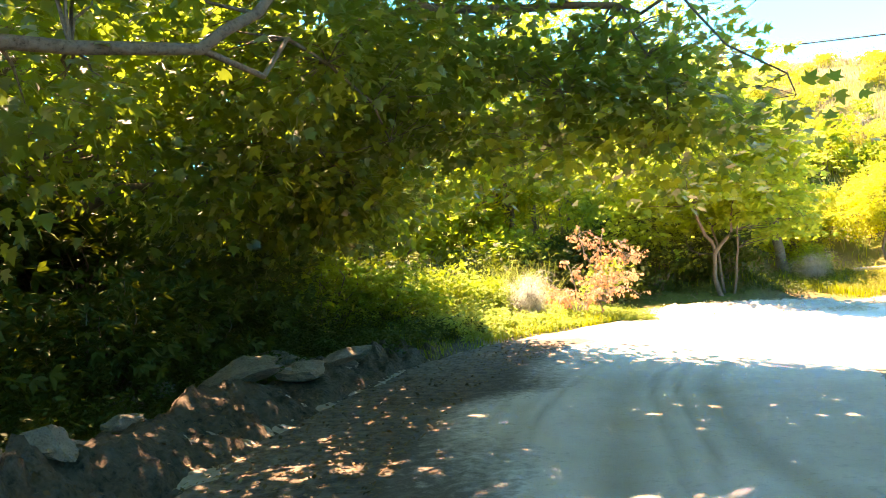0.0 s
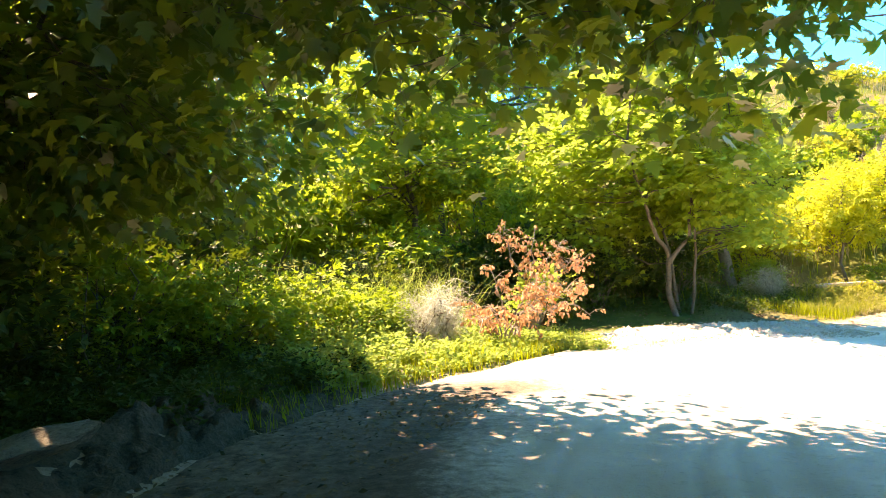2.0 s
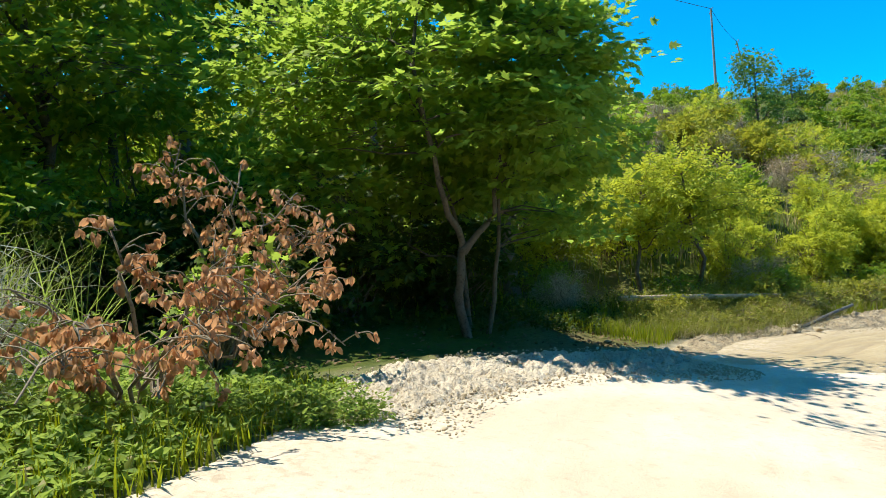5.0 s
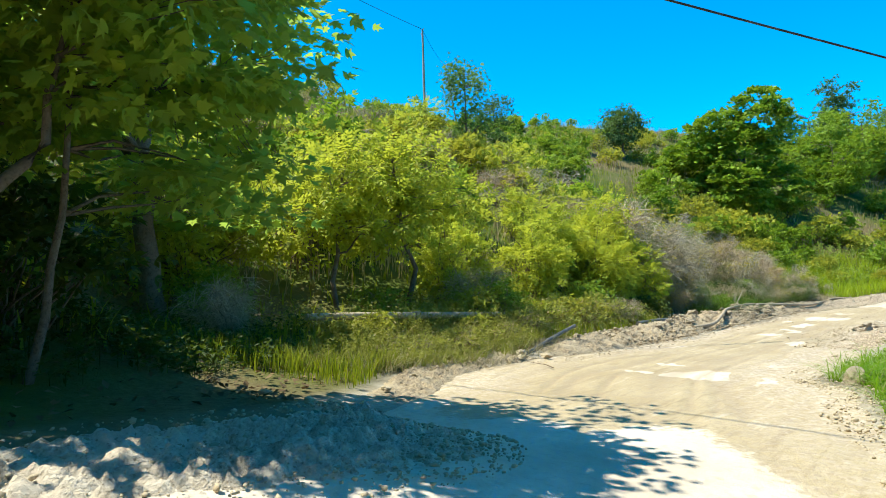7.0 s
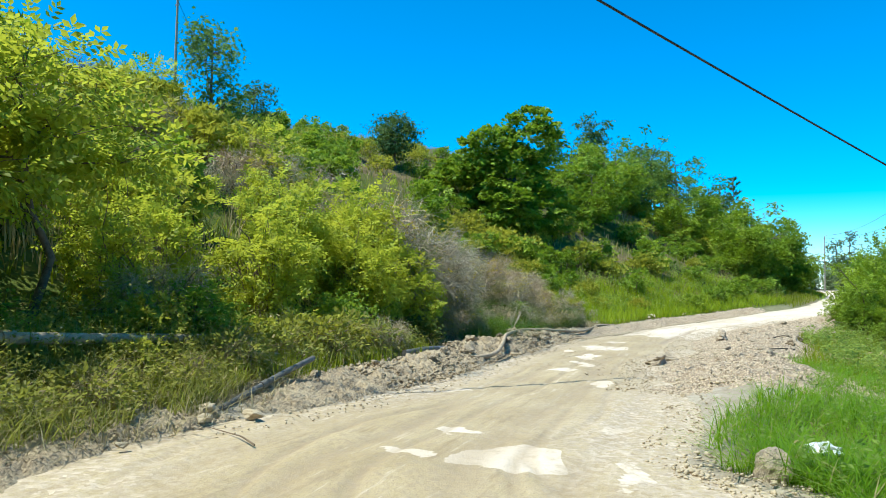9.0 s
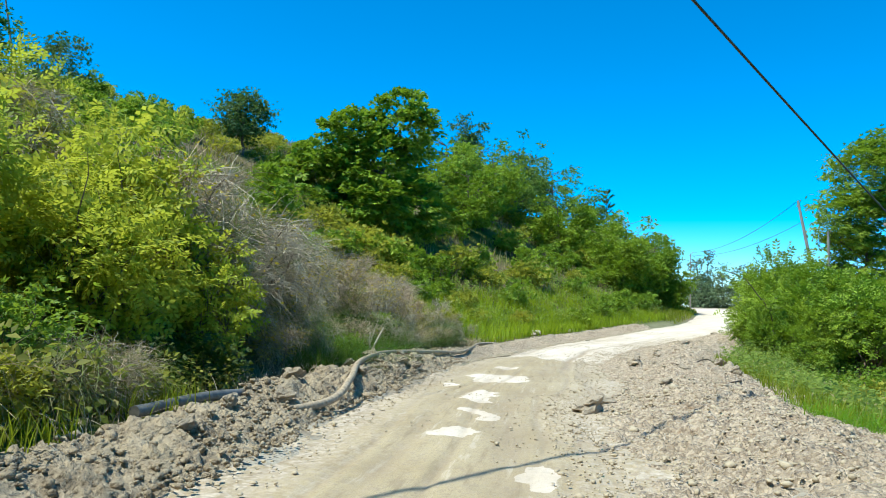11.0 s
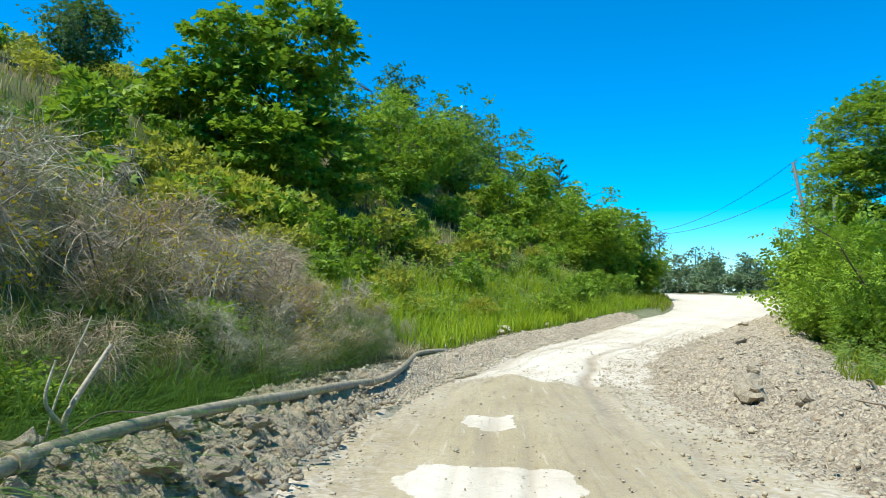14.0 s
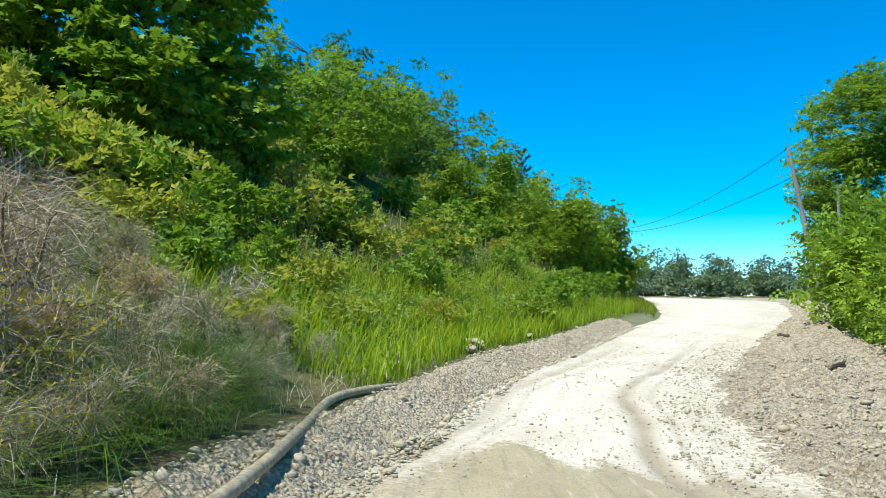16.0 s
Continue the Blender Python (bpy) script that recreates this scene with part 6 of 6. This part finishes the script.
scatter("rubble_cobbles", "fist-sized stones among the rubble", 420, band(9.8, 18.0, -0.3, 3.3, -1), 0.045, 607, M_STONE, 0.05)


# ---------------------------------------------------------------- the withered shrub
def withered(name, label, base, limbs, seed, per=8, green=()):
    """Bare arching branches hung with curled brown leaves."""
    rng = np.random.default_rng(seed)
    root = thing(name, label, "shrub", base)
    wood, dead, live = Soup(), Soup(), Soup()
    for tip, sag, r in limbs:
        L = float(np.linalg.norm(np.array(tip)))
        p = arc((rng.normal(0, 0.05), rng.normal(0, 0.05), -0.15), tip, sag, 10, 0.03 * L, rng)
        tube(wood, p, np.linspace(r, 0.006, 10), 6, False)
        for _ in range(int(8 * L) + 3):
            k = rng.uniform(4.0, 9)
            a = np.array([np.interp(k, np.arange(10), p[:, q]) for q in range(3)])
            d = rng.normal(0, 1, 3) * np.array([1, 1, 0.5]) + np.array([0, 0, 0.25])
            d *= rng.uniform(0.15, 0.42) / np.linalg.norm(d)
            tw = arc(a, a + d, 0.05, 5, 0.01, rng)
            tube(wood, tw, np.linspace(0.006, 0.003, 5), 4, False)
            n = per
            t = rng.choice([0.55, 0.8, 0.98], n)[:, None]
            pos = a + d * t + rng.normal(0, 0.014, (n, 3))
            ax = rng.normal(0, 0.4, (n, 3)) + np.array([0, 0, -1.1])
            leaves(dead, rng, pos, ax, 0.076, t_withered(), 1.0, 0.0)
    for c, rad, n in green:
        pos = np.array(c) + rng.normal(0, rad * 0.5, (n, 3))
        leaves(live, rng, pos, rng.normal(0, 1, (n, 3)) * np.array([1, 1, 0.4]), 0.10, t_lobed(), 0.5)
        for q in pos[::6]:
            tube(wood, arc((0, 0, -0.1), q, 0.1, 5, 0.02, rng), np.linspace(0.012, 0.003, 5), 4, False)
    put("wood", wood.mesh("wood", M_BARK_PALE, True), root, kind="stuff")
    put("withered_leaf_mass", dead.mesh("withered_leaf_mass", L_WITHER), root, "curled rust-brown leaves", kind="stuff")
    if green:
        put("green_leaf_mass", live.mesh("green_leaf_mass", L_PLANE), root, "fresh green lobed leaves", kind="stuff")


wx, wy = 3.7, 18.2
wz = gz(wx, wy)
withered("withered_shrub", "young plane shrub with rust-brown withered leaves", (wx, wy, wz),
         [((-0.1, 0.2, 2.3), 0.15, 0.03), ((0.45, 0.2, 2.1), 0.25, 0.024), ((0.95, 0.25, 1.75), 0.35, 0.024), ((1.3, 0.2, 1.2), 0.5, 0.02), ((0.25, 0.3, 1.7), 0.2, 0.02), ((1.15, 0.1, 1.4), 0.45, 0.02)], 31, 7,
         green=[((0.35, -0.1, 0.95), 0.42, 240), ((0.0, -0.2, 0.75), 0.4, 140)])
wx, wy = 2.9, 16.5
withered("withered_branch", "fallen plane bough with hanging rust-brown leaves", (wx, wy, gz(wx, wy)),
         [((-0.7, 0.1, 0.95), 0.3, 0.02), ((0.0, 0.2, 1.3), 0.25, 0.022), ((0.8, 0.1, 1.0), 0.35, 0.022), ((1.5, 0.2, 0.7), 0.45, 0.024), ((1.5, 0.0, 0.35), 0.4, 0.02), ((-0.5, -0.4, 0.45), 0.3, 0.018), ((0.1, -0.6, 0.25), 0.3, 0.018), ((0.8, -0.4, 0.5), 0.35, 0.02), ((1.2, 0.3, 0.9), 0.35, 0.02), ((-0.6, -1.1, 0.40), 0.35, 0.018), ((-0.3, -0.8, 0.65), 0.3, 0.018), ((0.4, -0.9, 0.55), 0.35, 0.018), ((1.0, -0.2, 0.7), 0.35, 0.018)], 33, 8)


# ---------------------------------------------------------------- pipes, poles, cables
def pipe(name, label, pts, radius, material, collars=()):
    pts = spline(pts, 10)
    soup = Soup()
    tube(soup, pts, np.full(len(pts), radius), 14)
    root = put(name, soup.mesh(name, material, True), label=label, category="pipe")
    for k in collars:
        s2 = Soup()
        a, b = pts[k], pts[min(k + 1, len(pts) - 1)]
        d = (b - a) / np.linalg.norm(b - a)
        tube(s2, [a - d * 0.07, a + d * 0.07], [radius * 1.28] * 2, 14)
        put("collar", s2.mesh("collar", material, True), root)
    return root


def lay(xys, up=0.0):
    return [(x, y, gz(x, y) + u + up) for x, y, u in xys]


pipe("water_pipe", "dusty grey plastic water pipe lying on the clay bank",
     [(24.0, 21.3, -1.42), (25.2, 20.85, -1.40), (26.6, 21.0, -1.30), (28.2, 21.35, -1.25), (29.8, 21.62, -1.29), (31.2, 21.68, -1.31), (32.8, 21.52, -1.39), (34.2, 21.29, -1.49), (35.6, 21.13, -1.59), (37.1, 20.87, -1.70), (38.4, 20.78, -1.73), (40.0, 20.78, -1.75), (41.6, 20.75, -1.74), (42.8, 20.3, -1.78), (44.4, 19.9, -1.98)], 0.049, M_PIPE, collars=(46, 88))
pipe("drain_pipe", "dark plastic pipe propped above the ditch", [(16.5, 21.35, -1.2), (17.3, 21.42, -1.09), (18.1, 21.5, -0.98), (18.9, 21.55, -0.88)], 0.036, M_PIPE_DARK, collars=(14,))
pipe("drain_pipe", "dark plastic pipe half buried in the clay bank", lay([(22.4, 21.7, 0.1), (23.6, 21.65, 0.12), (24.6, 21.6, 0.02)]), 0.055, M_PIPE_DARK)
pipe("pale_pipe", "long pale pipe lying along the foot of the thicket", [(13.1, 23.05, -0.26), (14.4, 22.95, -0.34), (15.8, 22.8, -0.44), (18.0, 22.6, -0.60)], 0.06, M_PIPE, collars=(18,))


def pole(name, label, foot, top, radius, knobs=0):
    root = thing(name, label, "utility pole", foot)
    foot, top = np.array(foot, float), np.array(top, float)
    s = Soup()
    v = top - foot
    tube(s, [v * t for t in (-0.06, 0.3, 0.65, 1.0)], radius * np.array([1.1, 1.0, 0.85, 0.7]), 10)
    put("shaft", s.mesh("shaft", M_POLE, True), root)
    for k in range(knobs):
        s = Soup()
        o = v * (0.985 - 0.05 * k)
        side = 0.16 if k % 2 else -0.16
        tube(s, [o, o + np.array([0, side, 0.02]), o + np.array([0, side, 0.12])], [0.012, 0.012, 0.012], 5)
        tube(s, [o + np.array([0, side, 0.10]), o + np.array([0, side, 0.16]), o + np.array([0, side, 0.20])], [0.045, 0.05, 0.02], 8)
        put("insulator", s.mesh("insulator", M_CERAMIC, True), root)
    return root


def cable(name, label, a, b, sag, radius, n=40):
    t = np.linspace(0, 1, n)[:, None]
    p = np.array(a) * (1 - t) + np.array(b) * t
    p[:, 2] -= sag * 4 * (t * (1 - t))[:, 0]
    s = Soup()
    tube(s, p, np.full(n, radius), 6)
    put(name, s.mesh(name, M_CABLE, True), label=label, category="cable")


HT = (52.7, 53.0, 20.5)
pole("utility_pole", "slim dark pole on the ridge", (52.4, 52.8, gz(52.4, 52.8)), HT, 0.11, knobs=2)
H2 = (54.9, 52.4, 17.7)
pole("stay_pole", "short thin pole beside the ridge pole", (55.6, 51.8, gz(55.6, 51.8)), H2, 0.07, knobs=1)
PR = (72.2, 0.62, 7.75)
pole("roadside_pole", "leaning grey wooden pole beside the far road", (71.75, -0.9, gz(71.75, -0.9)), PR, 0.13, knobs=2)
P2 = (42.0, 7.3, 3.05)
pole("verge_pole", "grey wooden pole among the outer bushes", (42.1, 7.1, gz(42.1, 7.1)), P2, 0.11, knobs=2)
pole("wooden_pole", "dark pole half hidden by the roadside tree", (69.3, -0.6, gz(69.3, -0.6)), (69.2, -0.4, 5.2), 0.1, knobs=1)
FP = (98.1, 3.5, 5.4)
pole("far_pole", "small distant pole beyond the bend", (98.1, 3.5, gz(98.1, 3.5)), FP, 0.07, knobs=2)
cable("overhead_cable", "thick dark cable slung across the road", (-20.0, 49.1, 15.0), P2, 0.42, 0.028, 60)
cable("ridge_wire", "thin wire from the ridge pole", HT, (8.0, 60.0, 33.0), 1.6, 0.02)
cable("stay_wire", "thin wire between the ridge poles", HT, H2, 0.3, 0.015, 12)
cable("upper_wire", "thin wire from the leaning pole to the far pole", PR, (98.1, 3.3, 5.5), 0.9, 0.016)
cable("lower_wire", "second thin wire from the leaning pole to the far pole", (72.1, 0.3, 6.2), (98.1, 3.6, 5.2), 0.8, 0.016)
cable("crossing_wire", "thin wire across the road at the dip", (10.9, 30.0, 9.0), (10.4, 6.0, 9.0), 0.5, 0.016)

# ---------------------------------------------------------------- sticks, litter, rubbish
def stick(pts, r, label="bare grey stick lying on the clay", name="stick", material=None):
    s = Soup()
    p = spline(pts, 6)
    tube(s, p, np.linspace(r, r * 0.4, len(p)), 6)
    put(name, s.mesh(name, material or M_TWIG, True), label=label, category="stick", group="sticks beside the road")


g = gz(31.5, 22.0)
stick([(31.3, 21.98, g - 0.08), (31.42, 21.93, g + 0.18), (31.4, 21.9, g + 0.34), (31.6, 21.75, g + 0.74)], 0.034, "forked bare stick standing in the clay bank", material=M_STICK)
stick([(31.41, 21.92, g + 0.24), (31.3, 21.98, g + 0.42), (31.35, 21.96, g + 0.66)], 0.018, "thin bare prong of the forked stick", material=M_STICK)
stick([(31.3, 22.0, g - 0.05), (31.4, 21.98, g + 0.4), (31.55, 21.86, g + 0.92)], 0.012, "thin bare stick standing in the clay bank", material=M_STICK)
stick([(31.55, 21.95, g + 0.2), (31.65, 21.8, g + 0.3), (31.9, 21.6, g + 0.26)], 0.01, "thin bare side twig on the clay bank")
stick(lay([(32.8, 14.1, 0.08), (31.2, 14.6, 0.12), (29.4, 15.2, 0.1), (27.6, 14.9, 0.06)]), 0.02, "dark stick lying along the rubble")
stick(lay([(36.2, 14.6, 0.06), (37.8, 13.9, 0.09), (39.6, 13.2, 0.06)]), 0.022, "dark root lying on the rubble")
stick(lay([(15.65, 20.22, 0.03), (15.8, 20.45, 0.05), (15.9, 20.62, 0.04), (16.0, 20.95, 0.05)]), 0.009, "short dark stick on the road's edge")
stick(lay([(33.2, 15.6, 0.06), (34.6, 15.1, 0.08), (35.6, 15.2, 0.05)]), 0.018, "dark root lying on the rubble")

bmb = bmesh.new()
bmesh.ops.create_icosphere(bmb, subdivisions=3, radius=1.0)
for v in bmb.verts:
    p = v.co.copy()
    v.co = Vector((p.x * 0.16, p.y * 0.10, p.z * 0.055)) * (1 + 0.6 * noise.noise(p * 2.2) + 0.15 * noise.noise(p * 5))
bag = part("plastic_bag", bmb, M_BAG, None)
tagged(bag, "crumpled white plastic bag in the verge grass", "plastic bag")
bag.matrix_basis = pose(17.1, 15.78, gz(17.1, 15.78) + 0.2, 0, 8, 30)


def litter(name, label, count, area, seed, size=0.07):
    rng = np.random.default_rng(seed)
    xy = area(rng, count)
    z = height(xy[:, 0], xy[:, 1]) + 0.035
    s = Soup()
    a = rng.uniform(0, 6.28, len(xy))
    leaves(s, rng, np.stack([xy[:, 0], xy[:, 1], z], -1), np.stack([np.cos(a), np.sin(a), 0 * a], -1), size, t_simple(0.6), 0.25)
    put(name, s.mesh(name, L_LITTER), label=label, category="leaf litter", kind="stuff")


litter("leaf_litter", "brown leaf litter on the shaded bank and edge", 6200, band(1.0, 3.3, -1.6, 2.2), 701, 0.055)
litter("grove_litter", "brown leaf litter under the plane tree", 1600, band(4.6, 7.6, 1.0, 5.0), 702, 0.09)
